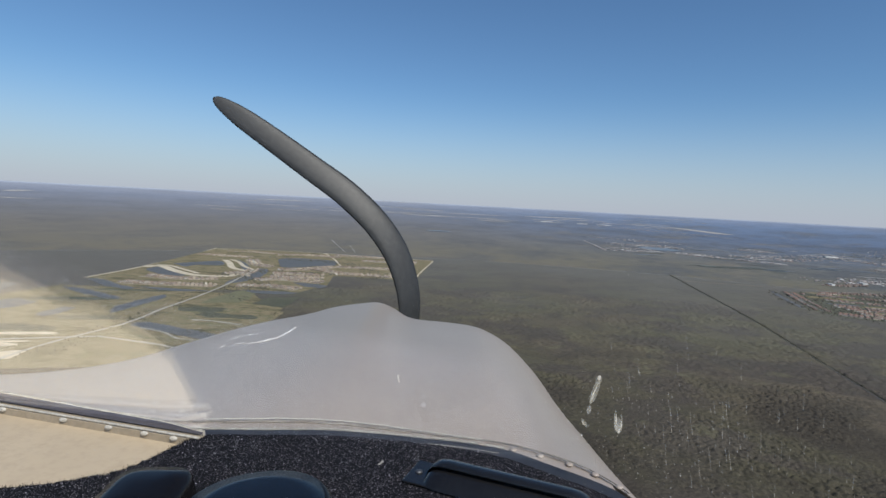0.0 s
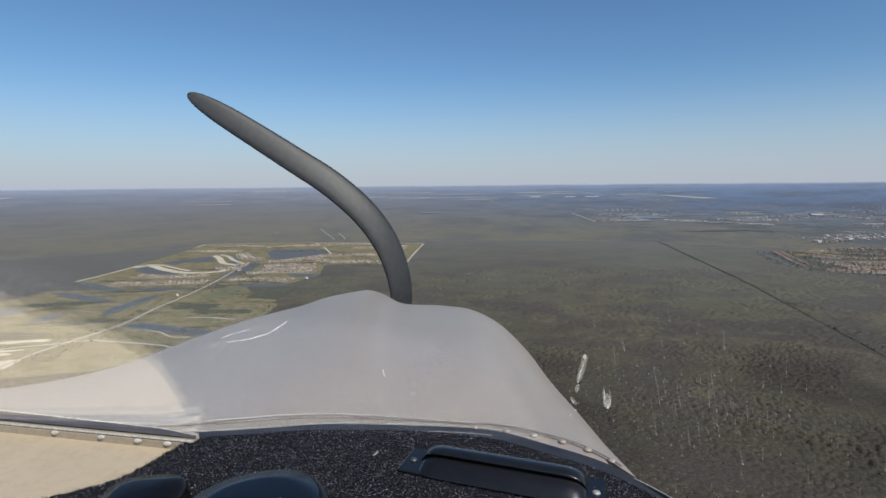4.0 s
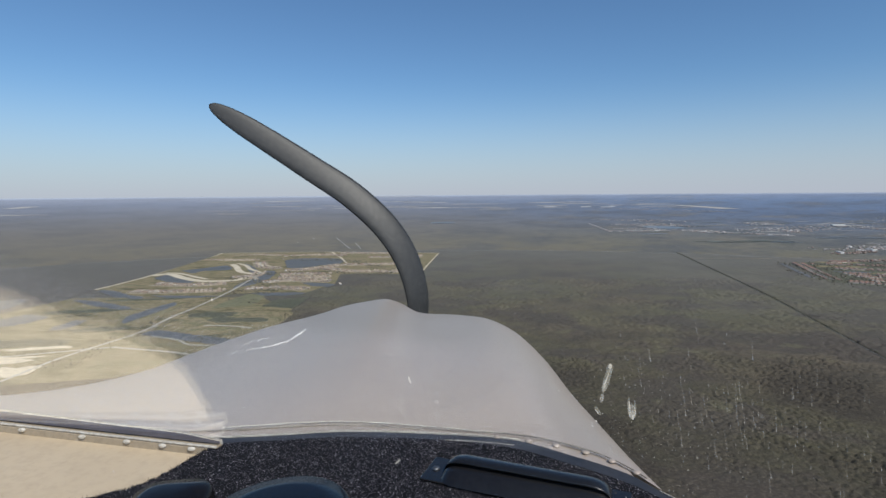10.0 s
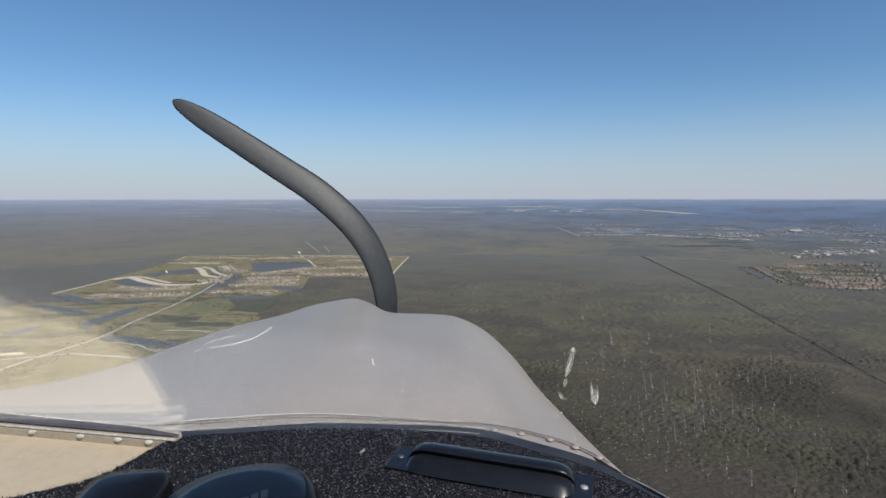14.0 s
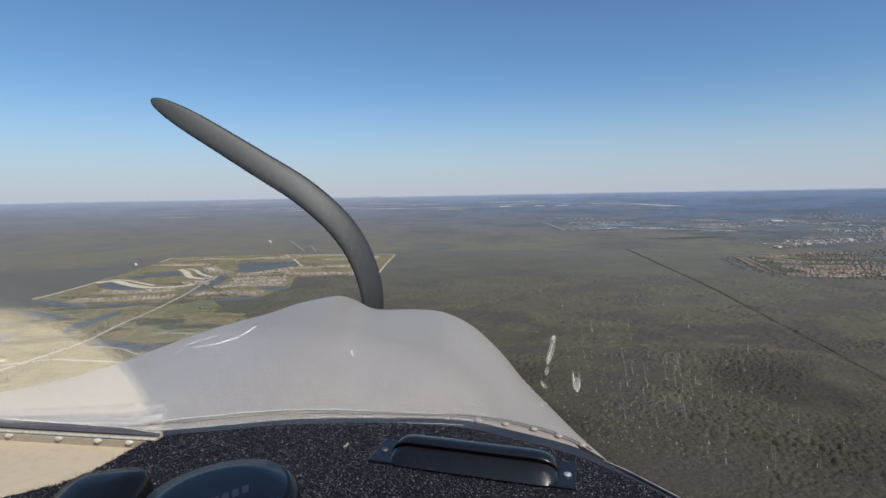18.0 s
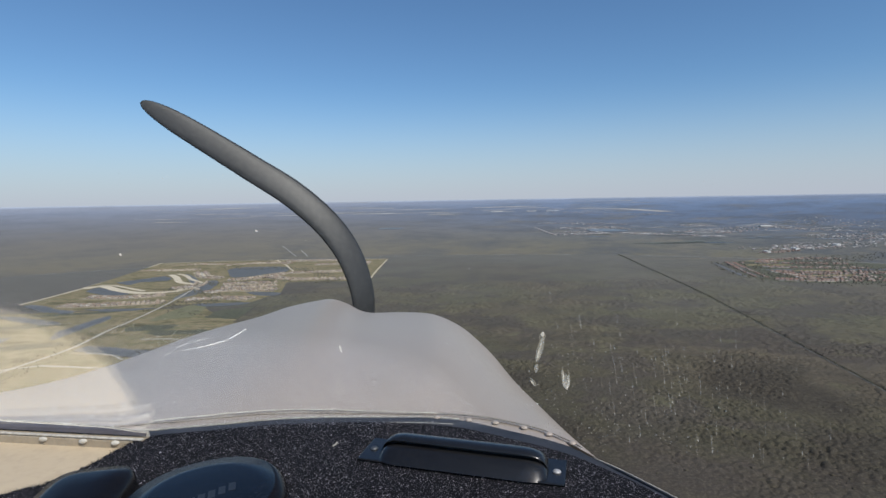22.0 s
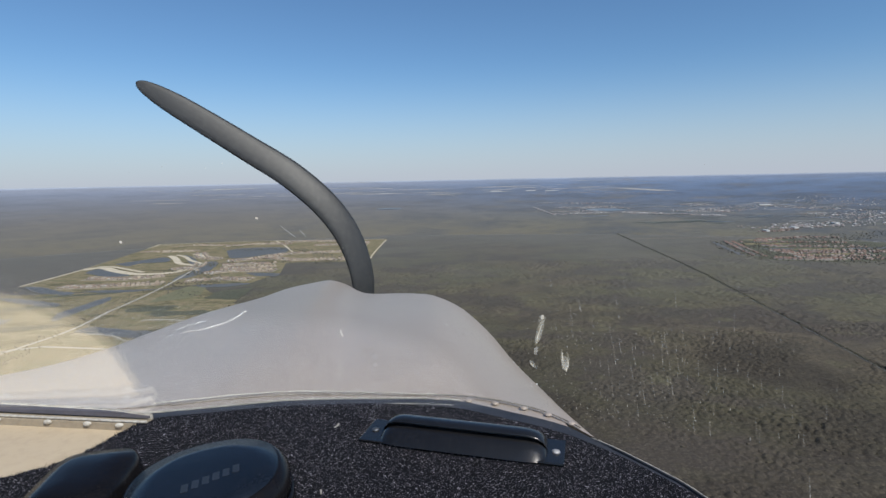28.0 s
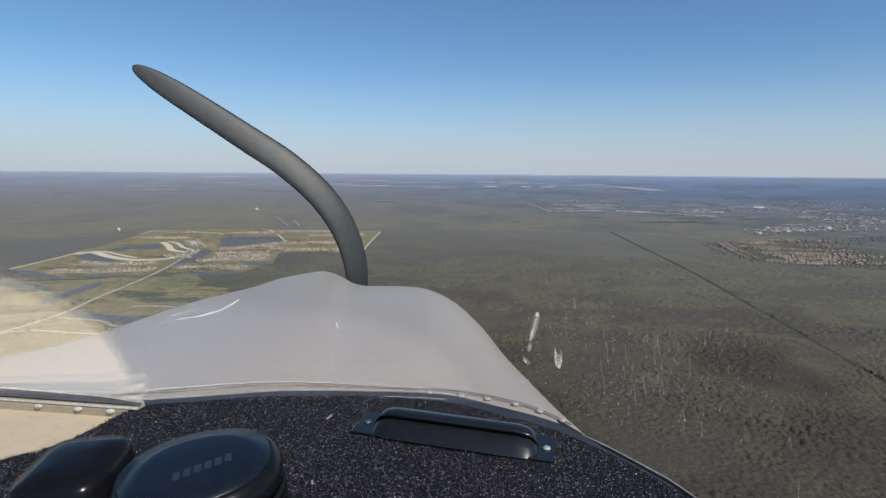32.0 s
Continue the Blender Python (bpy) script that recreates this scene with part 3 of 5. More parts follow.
for i, (cx, cy, rx, ry, turn) in enumerate([(-860, 1000, 90, 22, 8), (-960, 900, 110, 40, 10), (-760, 930, 40, 30, 0), (-820, 1080, 60, 10, 12), (-1020, 1080, 80, 16, 6)]):
    land("sand_works", blob(cx, cy, rx, ry, i + 170, turn, 0.6), M_SAND, 0.5, "uneven patch of dug pale sand", "field")
# the long straight canal with its dark hedge and the far tracks
road("canal", [(700, 640), (832, 1221), (913, 1580), (972, 1887), (1037, 2262), (1099, 2608), (1160, 2950)], 1.8, M_WATER, 0.5, "straight dark drainage canal through woods", category="canal")
road("track", [(1110, 2560), (1280, 2548), (1450, 2526)], 9, M_PLOTS, 0.8, "green cleared strip through woods", category="track")
for a, b, w in [((985, 9000), (1040, 12000), 10), ((-560, 3100), (-790, 3870), 5), ((-500, 3100), (-600, 3500), 4)]:
    road("track", [a, ((a[0] + b[0]) / 2, (a[1] + b[1]) / 2), b], w, M_PALE, 1.0, "pale straight track through far woods", category="track")
# pale fields and roofs far off
for i, (x, y, rx, ry) in enumerate([(2240, 12300, 300, 160), (3650, 16400, 420, 300), (4100, 11200, 700, 60), (-1600, 13500, 700, 200), (-300, 12500, 500, 160), (700, 17000, 900, 260), (-7600, 9300, 700, 120), (-2500, 24000, 1500, 400), (15000, 40000, 2500, 700), (900, 11000, 350, 160)]):
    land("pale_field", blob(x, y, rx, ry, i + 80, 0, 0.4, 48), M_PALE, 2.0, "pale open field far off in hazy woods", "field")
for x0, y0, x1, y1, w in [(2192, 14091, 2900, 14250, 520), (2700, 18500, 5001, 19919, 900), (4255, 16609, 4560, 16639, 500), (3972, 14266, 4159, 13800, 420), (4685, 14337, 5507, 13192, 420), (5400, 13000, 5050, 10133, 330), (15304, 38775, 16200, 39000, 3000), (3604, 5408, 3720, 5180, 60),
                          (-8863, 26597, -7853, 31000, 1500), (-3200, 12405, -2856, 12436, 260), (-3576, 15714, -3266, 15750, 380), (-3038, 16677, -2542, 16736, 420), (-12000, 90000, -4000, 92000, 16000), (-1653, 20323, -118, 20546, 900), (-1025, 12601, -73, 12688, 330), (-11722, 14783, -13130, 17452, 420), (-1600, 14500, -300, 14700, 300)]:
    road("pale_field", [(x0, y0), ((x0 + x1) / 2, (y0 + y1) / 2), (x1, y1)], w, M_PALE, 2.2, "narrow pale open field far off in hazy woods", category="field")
rnd = random.Random(31)
for i in range(16):
    y = rnd.uniform(9000, 26000)
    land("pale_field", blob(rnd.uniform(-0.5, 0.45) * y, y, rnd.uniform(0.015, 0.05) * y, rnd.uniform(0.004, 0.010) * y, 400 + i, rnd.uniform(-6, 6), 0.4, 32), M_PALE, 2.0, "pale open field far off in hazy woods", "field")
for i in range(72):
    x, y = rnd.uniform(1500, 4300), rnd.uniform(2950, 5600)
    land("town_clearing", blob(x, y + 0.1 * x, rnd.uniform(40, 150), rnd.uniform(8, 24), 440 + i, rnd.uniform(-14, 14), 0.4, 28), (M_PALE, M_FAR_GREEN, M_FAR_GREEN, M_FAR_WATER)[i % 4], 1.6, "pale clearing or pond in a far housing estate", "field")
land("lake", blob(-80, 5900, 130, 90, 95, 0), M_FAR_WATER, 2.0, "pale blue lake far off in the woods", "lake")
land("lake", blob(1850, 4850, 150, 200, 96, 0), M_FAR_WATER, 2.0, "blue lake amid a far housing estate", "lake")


# houses: one built with its parts, then copied
def build_house(roof, wall, long_side, deep, label, group):
    h = thing("house", (0, 0, 0), label, "house", group)
    w, d, e = long_side / 2, deep / 2, 3.2
    bm = bmesh.new()
    box(bm, (-w, -d, -0.3), (w, d, e))
    box(bm, (-w + 1, -d - 5, -0.3), (-w + 7, -d + 0.2, e))
    part("wall", bm, wall, h)
    bm = bmesh.new()
    for x0, x1, y0, y1, top in ((-w - 0.6, w + 0.6, -d - 0.6, d + 0.6, e + 2.9), (-w + 0.4, -w + 7.6, -d - 5.6, -d + 3, e + 1.9)):
        k = min(x1 - x0, y1 - y0) / 2
        if x1 - x0 > y1 - y0:
            ridge = ((x0 + k, (y0 + y1) / 2, top), (x1 - k, (y0 + y1) / 2, top))
        else:
            ridge = (((x0 + x1) / 2, y0 + k, top), ((x0 + x1) / 2, y1 - k + 0.01, top))
        c = [bm.verts.new(p) for p in ((x0, y0, e), (x1, y0, e), (x1, y1, e), (x0, y1, e))]
        r = [bm.verts.new(p) for p in ridge]
        if x1 - x0 > y1 - y0:
            for f in ((c[0], c[1], r[1], r[0]), (c[2], c[3], r[0], r[1]), (c[1], c[2], r[1]), (c[3], c[0], r[0]), (c[3], c[2], c[1], c[0])):
                bm.faces.new(f)
        else:
            for f in ((c[1], c[2], r[1], r[0]), (c[3], c[0], r[0], r[1]), (c[0], c[1], r[0]), (c[2], c[3], r[1]), (c[3], c[2], c[1], c[0])):
                bm.faces.new(f)
    part("roof", bm, roof, h)
    bm = bmesh.new()
    box(bm, (-w + 1.6, -d - 5.06, 0.0), (-w + 6.4, -d - 4.98, 2.3))
    part("garage_door", bm, M_SHED, h)
    bm = bmesh.new()
    box(bm, (-w + 2.0, -d - 14, -0.2), (-w + 6.5, -d - 5.1, 0.05))
    part("driveway", bm, M_ASPHALT, h)
    return h


extra_houses = []


def house_row(first, pts, gap, side, seed, most):
    """Houses along a street, on one side of it, facing it; past the count they join the extra houses."""
    rnd = random.Random(seed)
    line = smooth_line(pts, 24)
    run, made = gap * rnd.random(), 0
    for p, q in zip(line, line[1:]):
        run += (q - p).length
        if run < gap:
            continue
        run -= gap * rnd.uniform(0.9, 1.1)
        if rnd.random() < 0.06:
            continue
        d = (q - p).normalized()
        s = Vector((-d.y, d.x)) * side
        at = p + s * 17
        turn = math.degrees(math.atan2(s.y, s.x)) - 90 + rnd.uniform(-3, 3)
        if made < most:
            copy_thing(first[rnd.randrange(len(first))], Matrix.Translation((at.x, at.y, 0.6)) @ pose(0, 0, 0, 0, 0, turn))
        else:
            extra_houses.append((at.x, at.y, turn))
        made += 1


tan_houses = [build_house(M_ROOF, M_WALL, 11.5, 10, "tan stucco house with a brown tiled hip roof", "houses of the new estate"),
              build_house(M_ROOF, M_WALL, 10.5, 11, "tan stucco house with a brown tiled hip roof", "houses of the new estate")]
tan_houses[0].location, tan_houses[1].location = (-700, 1990, 0.6), (-722, 1992, 0.6)
STREETS = [
    [(-1013, 1734), (-928, 1725), (-810, 1737), (-720, 1749)],
    [(-1015, 1882), (-923, 1859), (-838, 1860), (-777, 1897)],
    [(-662, 1771), (-579, 1794), (-461, 1763)],
    [(-646, 1912), (-569, 1952), (-420, 1928)],
    [(-642, 2092), (-550, 2109), (-456, 2095)],
    [(-626, 2010), (-527, 2024), (-442, 2012)],
    [(-1147, 2586), (-1007, 2566), (-891, 2569)],
    [(-824, 2739), (-641, 2796), (-526, 2746)],
    [(-664, 2203), (-583, 2238), (-519, 2310), (-471, 2387)],
    [(-860, 2500), (-793, 2335), (-707, 2270)],
    [(-523, 2274), (-414, 2190), (-323, 2176), (-188, 2162)],
    [(-451, 2387), (-330, 2390), (-198, 2412)],
    [(-396, 2673), (-260, 2676), (-166, 2702)],
    [(-1096, 2760), (-980, 2788), (-831, 2765)],
    [(-160, 2760), (-187, 2474), (-193, 2178)],
    [(-799, 2031), (-735, 2061), (-745, 2168)],
    [(-560, 2860), (-400, 2850), (-240, 2820)],
]
for i, s in enumerate(STREETS):
    outline_road("building_plots", s, 64, M_PLOTS, 0.5, "sandy building plots along an estate street", "field")
    road("street", s, 6, M_ROAD, 1.1, "pale estate street lined with houses")
    house_row(tan_houses, s, 13.8, 1, 100 + i, 12 if i < 5 else 6)
    house_row(tan_houses, s, 13.8, -1, 200 + i, 12 if i < 5 else 6)

red_houses = [build_house(M_RED_ROOF, M_RED_WALL, 13, 10, "house with a red tiled roof at the wood's edge", "houses of the red-roofed estate")]
red_houses[0].location = (1500, 2320, 0.6)
land("estate_ground", [(1438, 2376), (1262, 1880), (1320, 1790), (1417, 1745), (2300, 1600), (2490, 1650), (2300, 1900), (2090, 2120), (1740, 2420)], M_SCRUB, 0.3, "green ground of a red-roofed housing estate", "field")
road("canal", [(1400, 2370), (1320, 2130), (1250, 1900)], 18, M_WATER, 0.8, "blue canal along a housing estate", category="canal")
for i, (cx, cy, rx, ry, turn, m) in enumerate([(1560, 2240, 90, 30, -10, M_MEADOW), (1700, 2150, 110, 26, -8, M_SCRUB), (1500, 2080, 60, 22, -14, M_WATER), (1620, 2040, 90, 20, -8, M_MEADOW), (1560, 1900, 100, 22, -6, M_MEADOW), (1850, 2020, 120, 26, -4, M_WATER), (1650, 2380, 90, 26, 0, M_MEADOW)]):
    land("estate_lawn", blob(cx, cy, rx, ry, i + 190, turn, 0.3), m, 0.6, "green lawn or pond between red-roofed houses", "field")
RED_STREETS = [[(1460, 2350), (1370, 2100), (1300, 1890)], [(1320, 1850), (1420, 1800), (1600, 1770), (1900, 1730)], [(1440, 1960), (1650, 1930), (1900, 1900), (2200, 1850)], [(1560, 2330), (1700, 2260), (1900, 2200)], [(1500, 2180), (1650, 2120), (1850, 2060)], [(1430, 2030), (1600, 1980), (1800, 1960)], [(1420, 1880), (1560, 1850), (1700, 1840)], [(1622, 2374), (1800, 2420), (2000, 2380)], [(1800, 2750), (1900, 2700), (2124, 2800)]]
for i, s in enumerate(RED_STREETS):
    road("street", s, 9, M_ASPHALT, 0.9, "grey street in a red-roofed estate")
    house_row(red_houses, s, 14.5 if i < 2 else 14, 1, 300 + i, 14 if i < 2 else 4)
    house_row(red_houses, s, 14.5 if i < 2 else 15, -1, 400 + i, 14 if i < 2 else 4)


# far houses, too many and too small to count
def houses_mesh(name, spots, material, label):
    """Small gabled houses in one mesh: spots are (x, y, turn, length, depth, height)."""
    verts, faces = [], []
    for x, y, turn, w, d, h in spots:
        k = math.hypot(x, y)
        k = 1.0 if k < FLAT else (FLAT + SPAN * (1 - FLAT / k)) / k
        c, t = far(x, y, 0.3), radians(turn)
        b = len(verts)
        for dx, dy, dz in ((-1, -1, 0), (1, -1, 0), (1, 1, 0), (-1, 1, 0), (-1, -1, 1), (1, -1, 1), (1, 1, 1), (-1, 1, 1), (-0.5, 0, 1.8), (0.5, 0, 1.8)):
            px, py = dx * w / 2, dy * d / 2
            verts.append(c + Vector((px * math.cos(t) - py * math.sin(t), px * math.sin(t) + py * math.cos(t), dz * h)) * k)
        faces += [tuple(b + i for i in f) for f in ((0, 1, 5, 4), (1, 2, 6, 5), (2, 3, 7, 6), (3, 0, 4, 7), (4, 5, 9, 8), (6, 7, 8, 9), (5, 6, 9), (7, 4, 8))]
    return tagged(new(name, mesh_of(name, verts, faces, material)), label, "houses", kind="stuff")


rnd = random.Random(7)
houses_mesh("estate_houses", [(x, y, turn, rnd.uniform(9, 12.5), rnd.uniform(9, 11), rnd.uniform(3.0, 4.4)) for x, y, turn in extra_houses if x < 0], M_TAN_ROWS, "rows of tan houses deep in the estate")
houses_mesh("estate_houses", [(x + rnd.uniform(-4, 4), y + rnd.uniform(-5, 5), turn + rnd.uniform(-12, 12), rnd.uniform(8, 12), rnd.uniform(7, 10), rnd.uniform(2.4, 3.4)) for x, y, turn in extra_houses if x > 0 and rnd.random() < 0.9], M_RED_ROWS, "rows of red-roofed houses deep in the estate")
spots = []
for x0, y0, x1, y1, rows, apart, n in [(1401, 5823, 1238, 4314, 2, 50, 40), (1480, 5300, 2172, 5205, 4, 110, 34), (1238, 4400, 1750, 4480, 3, 70, 30), (1750, 4480, 2095, 4200, 4, 70, 24), (2095, 4147, 2350, 3879, 3, 60, 22),
                                        (2300, 4300, 3100, 4700, 5, 110, 26), (2728, 3531, 3500, 3700, 5, 100, 24), (3100, 4770, 3600, 4956, 4, 120, 18), (1800, 2950, 3000, 3100, 4, 80, 30), (3500, 4200, 5200, 5800, 6, 300, 30),
                                        (2800, 11300, 4300, 8800, 5, 160, 40), (1547, 6480, 2453, 6004, 3, 140, 36), (1300, 4700, 1750, 4760, 2, 60, 28), (2241, 4479, 2714, 4365, 3, 70, 26), (2746, 5281, 3073, 5388, 3, 120, 20), (3266, 4651, 3600, 4100, 4, 120, 24), (2885, 3678, 3500, 3300, 4, 110, 24), (1900, 2880, 2500, 2980, 3, 45, 22), (3000, 15000, 4300, 14000, 4, 400, 20)]:
    for r in range(rows * 2):
        shift = (r / 2 - rows / 2) * apart + rnd.uniform(-0.3, 0.3) * apart
        bow, start = rnd.uniform(-0.6, 0.6) * apart, rnd.uniform(0, 0.35)
        for k in range(n):
            t = start + (1.0 - start) * (k + rnd.uniform(-0.6, 0.6)) / n
            if rnd.random() < 0.3 + 0.25 * math.sin(k * 0.9 + r * 2.1):
                continue
            spots.append((x0 + (x1 - x0) * t, y0 + (y1 - y0) * t + shift + bow * math.sin(t * math.pi) + rnd.uniform(-0.5, 0.5) * apart, rnd.uniform(-30, 30), rnd.uniform(7, 15), rnd.uniform(6, 11), rnd.uniform(1.4, 2.6)))
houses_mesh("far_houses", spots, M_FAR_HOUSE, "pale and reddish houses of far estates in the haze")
for x, y, w in [(3412, 4956, 110), (1888, 2720, 18), (2124, 2833, 16), (2500, 3000, 24), (3429, 12205, 300), (3000, 12400, 220), (2250, 12600, 250)]:
    k = far(x, y, 1)
    bm = bmesh.new()
    s = min(1.0, k.y / y)
    box(bm, (k.x - w / 2 * s, k.y - 20 * s, k.z - 1), (k.x + w / 2 * s, k.y + 20 * s, k.z + 8 * s))
    ob = part("warehouse", bm, M_SHED)
    tagged(ob, "long white flat-roofed warehouse far off among woods", "warehouse", "far warehouses")


# the woods: tens of thousands of crowns, joined
def in_poly(x, y, poly):
    inside = np.zeros(len(x), bool)
    for (x0, y0), (x1, y1) in zip(poly, poly[1:] + poly[:1]):
        if y0 != y1:
            inside ^= ((y0 > y) != (y1 > y)) & (x < (x1 - x0) * (y - y0) / (y1 - y0) + x0)
    return inside


CLEAR = [[(-1175, 1760), (-1165, 2090), (-1190, 2560), (-1215, 2925), (-30, 2890), (-80, 2150), (-160, 2080), (-345, 2105), (-400, 2090), (-375, 1870), (-430, 1695), (-660, 1640), (-1000, 1600)],
         [(-1310, 690), (-1150, 1640), (-550, 1650), (-515, 1580), (-390, 1431), (-395, 1110), (-470, 980), (-550, 890), (-800, 830)],
         [(-1200, 100), (-1200, 900), (-820, 720), (-560, 740), (-310, 780), (-270, 640), (-390, 420), (-450, 100)],
         [(1410, 2395), (1235, 1870), (1310, 1770), (1417, 1725), (3000, 1480), (3300, 2720), (2000, 2920)],
         [(1110, 2545), (1110, 2575), (1450, 2540), (1450, 2512)]]


def crown_shapes(rng, count, fine=True):
    """A few uneven crowns: a lumpy top of leaf clumps on a narrow trunk."""
    octa = np.array([(1, 0, 0), (0, 1, 0), (-1, 0, 0), (0, -1, 0), (0, 0, 1), (0, 0, -0.8)])
    face = np.array([(0, 1, 4), (1, 2, 4), (2, 3, 4), (3, 0, 4), (1, 0, 5), (2, 1, 5), (3, 2, 5), (0, 3, 5)])
    if not fine:
        return [(octa * rng.uniform(0.6, 1.3, (6, 1)) + np.array([0, 0, 0.75]), face) for _ in range(count)]
    made = []
    for _ in range(count):
        # a main clump with a smaller one leaning off it, both ragged
        a, d = rng.uniform(0, math.tau), rng.uniform(0.6, 1.2)
        one = octa * rng.uniform(0.55, 1.35, (6, 1)) + np.array([0, 0, 0.8])
        two = octa * rng.uniform(0.3, 0.9, (6, 1)) + np.array([d * math.cos(a), d * math.sin(a), rng.uniform(0.3, 0.8)])
        made.append((np.concatenate([one, two]), np.concatenate([face, face + 6])))
    return made


def woods(name, x0, x1, y0, y1, n, low, high, label, seed, fine=True):
    rng = np.random.default_rng(seed)
    x, y = rng.uniform(x0, x1, n), rng.uniform(y0, y1, n)
    keep = np.ones(n, bool)
    wx, wy = x + 22 * np.sin(y / 31.0) + 14 * np.sin(x / 17.0 + y / 23.0), y + 20 * np.sin(x / 37.0) + rng.normal(0, 14, n)
    for p in CLEAR:
        keep &= ~in_poly(wx, wy, p)
    keep &= np.hypot(x, y) < FLAT - 20
    keep &= np.abs(x - np.interp(y, [640, 1221, 1580, 1887, 2262, 2608, 3900], [700, 832, 913, 972, 1037, 1099, 1240])) > 6
    keep &= rng.uniform(0, 1, n) < np.clip((2350 - np.hypot(x, y)) / 900, 0, 1)
    patch = np.sin(x / 61 + 1.3 * np.sin(y / 83)) + np.sin(y / 47 + 1.7 * np.sin(x / 71)) + 0.7 * np.sin((x + y) / 23) + 0.7 * np.sin((x - 1.4 * y) / 31)
    keep &= rng.uniform(0, 1, n) < np.clip(0.62 + 0.28 * patch, 0.15, 1.0)
    x, y = x[keep], y[keep]
    size = rng.uniform(low, high, len(x)) * rng.choice([0.5, 0.7, 1.0, 1.35], len(x))
    vs, fs, base = [], [], 0
    shapes = crown_shapes(rng, 8, fine)
    nv = len(shapes[0][0])
    which = rng.integers(0, 8, len(x))
    for k, (sv, st) in enumerate(shapes):
        sel = np.nonzero(which == k)[0]
        a = rng.uniform(0, math.tau, len(sel))
        c, s = np.cos(a)[:, None], np.sin(a)[:, None]
        r = size[sel][:, None]
        px = (sv[None, :, 0] * c - sv[None, :, 1] * s) * r + x[sel][:, None]
        py = (sv[None, :, 0] * s + sv[None, :, 1] * c) * r + y[sel][:, None]
        pz = sv[None, :, 2] * r * rng.uniform(0.22, 0.55, (len(sel), 1))
        vs.append(np.stack([px, py, pz], -1).reshape(-1, 3))
        fs.append((st[None] + (np.arange(len(sel)) * nv + base)[:, None, None]).reshape(-1, 3))
        base += len(sel) * nv
    v, f = np.concatenate(vs), np.concatenate(fs)
    me = bpy.data.meshes.new(name)
    me.vertices.add(len(v))
    me.vertices.foreach_set("co", v.astype(np.float32).ravel())
    me.loops.add(f.size)
    me.loops.foreach_set("vertex_index", f.astype(np.int32).ravel())
    me.polygons.add(len(f))
    me.polygons.foreach_set("loop_start", np.arange(0, f.size, 3, dtype=np.int32))
    me.update(calc_edges=True)
    me.materials.append(M_TREES)
    tagged(new(name, me), label, "woods", kind="stuff")


def canopy(name, x0, x1, y0, y1, step, cell, relief, label, seed):
    """The closed roof of the woods: thousands of low round crowns grown together into one rough sheet."""
    rng = np.random.default_rng(seed)
    xs, ys = np.arange(x0, x1 + step, step), np.arange(y0, y1 + step, step)
    x, y = np.meshgrid(xs, ys)
    x = x + rng.uniform(-0.35, 0.35, x.shape) * step
    y = y + rng.uniform(-0.35, 0.35, y.shape) * step
    nx, ny = int((x1 - x0) / cell) + 4, int((y1 - y0) / cell) + 4
    jx, jy = rng.uniform(0, 1, (ny, nx)), rng.uniform(0, 1, (ny, nx))
    size = rng.uniform(0.45, 0.95, (ny, nx)) * rng.choice([0.55, 0.8, 1.0, 1.15], (ny, nx))
    cx, cy = ((x - x0) / cell + 1.5).astype(int), ((y - y0) / cell + 1.5).astype(int)
    z = np.zeros(x.shape)
    for dx in (-1, 0, 1):
        for dy in (-1, 0, 1):
            kx, ky = np.clip(cx + dx, 0, nx - 1), np.clip(cy + dy, 0, ny - 1)
            px, py = (kx - 1.5 + jx[ky, kx]) * cell + x0, (ky - 1.5 + jy[ky, kx]) * cell + y0
            r = size[ky, kx] * cell
            q = 1 - ((x - px) ** 2 + (y - py) ** 2) / r ** 2
            z = np.maximum(z, np.sqrt(np.clip(q, 0, 1)) * r)
    patch = np.sin(x / 61 + 1.3 * np.sin(y / 83)) + np.sin(y / 47 + 1.7 * np.sin(x / 71)) + 0.7 * np.sin((x + y) / 23) + 0.7 * np.sin((x - 1.4 * y) / 31)
    z = z * relief * np.clip(0.75 + 0.25 * patch, 0.25, 1.3) + rng.uniform(0, 0.12, x.shape) * cell * relief
    gap = np.abs(x - np.interp(y, [640, 1221, 1580, 1887, 2262, 2608, 3900], [700, 832, 913, 972, 1037, 1099, 1240])) < 5
    wx, wy = x + 22 * np.sin(y / 31.0) + 14 * np.sin(x / 17.0 + y / 23.0), y + 20 * np.sin(x / 37.0) + rng.normal(0, 6, x.shape)
    for p in CLEAR:
        gap |= in_poly(wx.ravel(), wy.ravel(), p).reshape(x.shape)
    z = np.where(gap, -0.8, z + 0.25)
    z[0], z[-1], z[:, 0], z[:, -1] = -0.8, -0.8, -0.8, -0.8
    h, w = x.shape
    v = np.stack([x, y, z], -1).reshape(-1, 3)
    k = (np.arange(h - 1)[:, None] * w + np.arange(w - 1)[None]).ravel()
    f = np.stack([k, k + 1, k + 1 + w, k + w], -1)
    f = f[(v[f][:, :, 2] > -0.7).any(1)]
    me = bpy.data.meshes.new(name)
    me.vertices.add(len(v))
    me.vertices.foreach_set("co", v.astype(np.float32).ravel())
    me.loops.add(f.size)
    me.loops.foreach_set("vertex_index", f.astype(np.int32).ravel())
    me.polygons.add(len(f))
    me.polygons.foreach_set("loop_start", np.arange(0, f.size, 4, dtype=np.int32))
    me.update(calc_edges=True)
    me.materials.append(M_GROUND)
    tagged(new(name, me), label, "woods", kind="stuff")


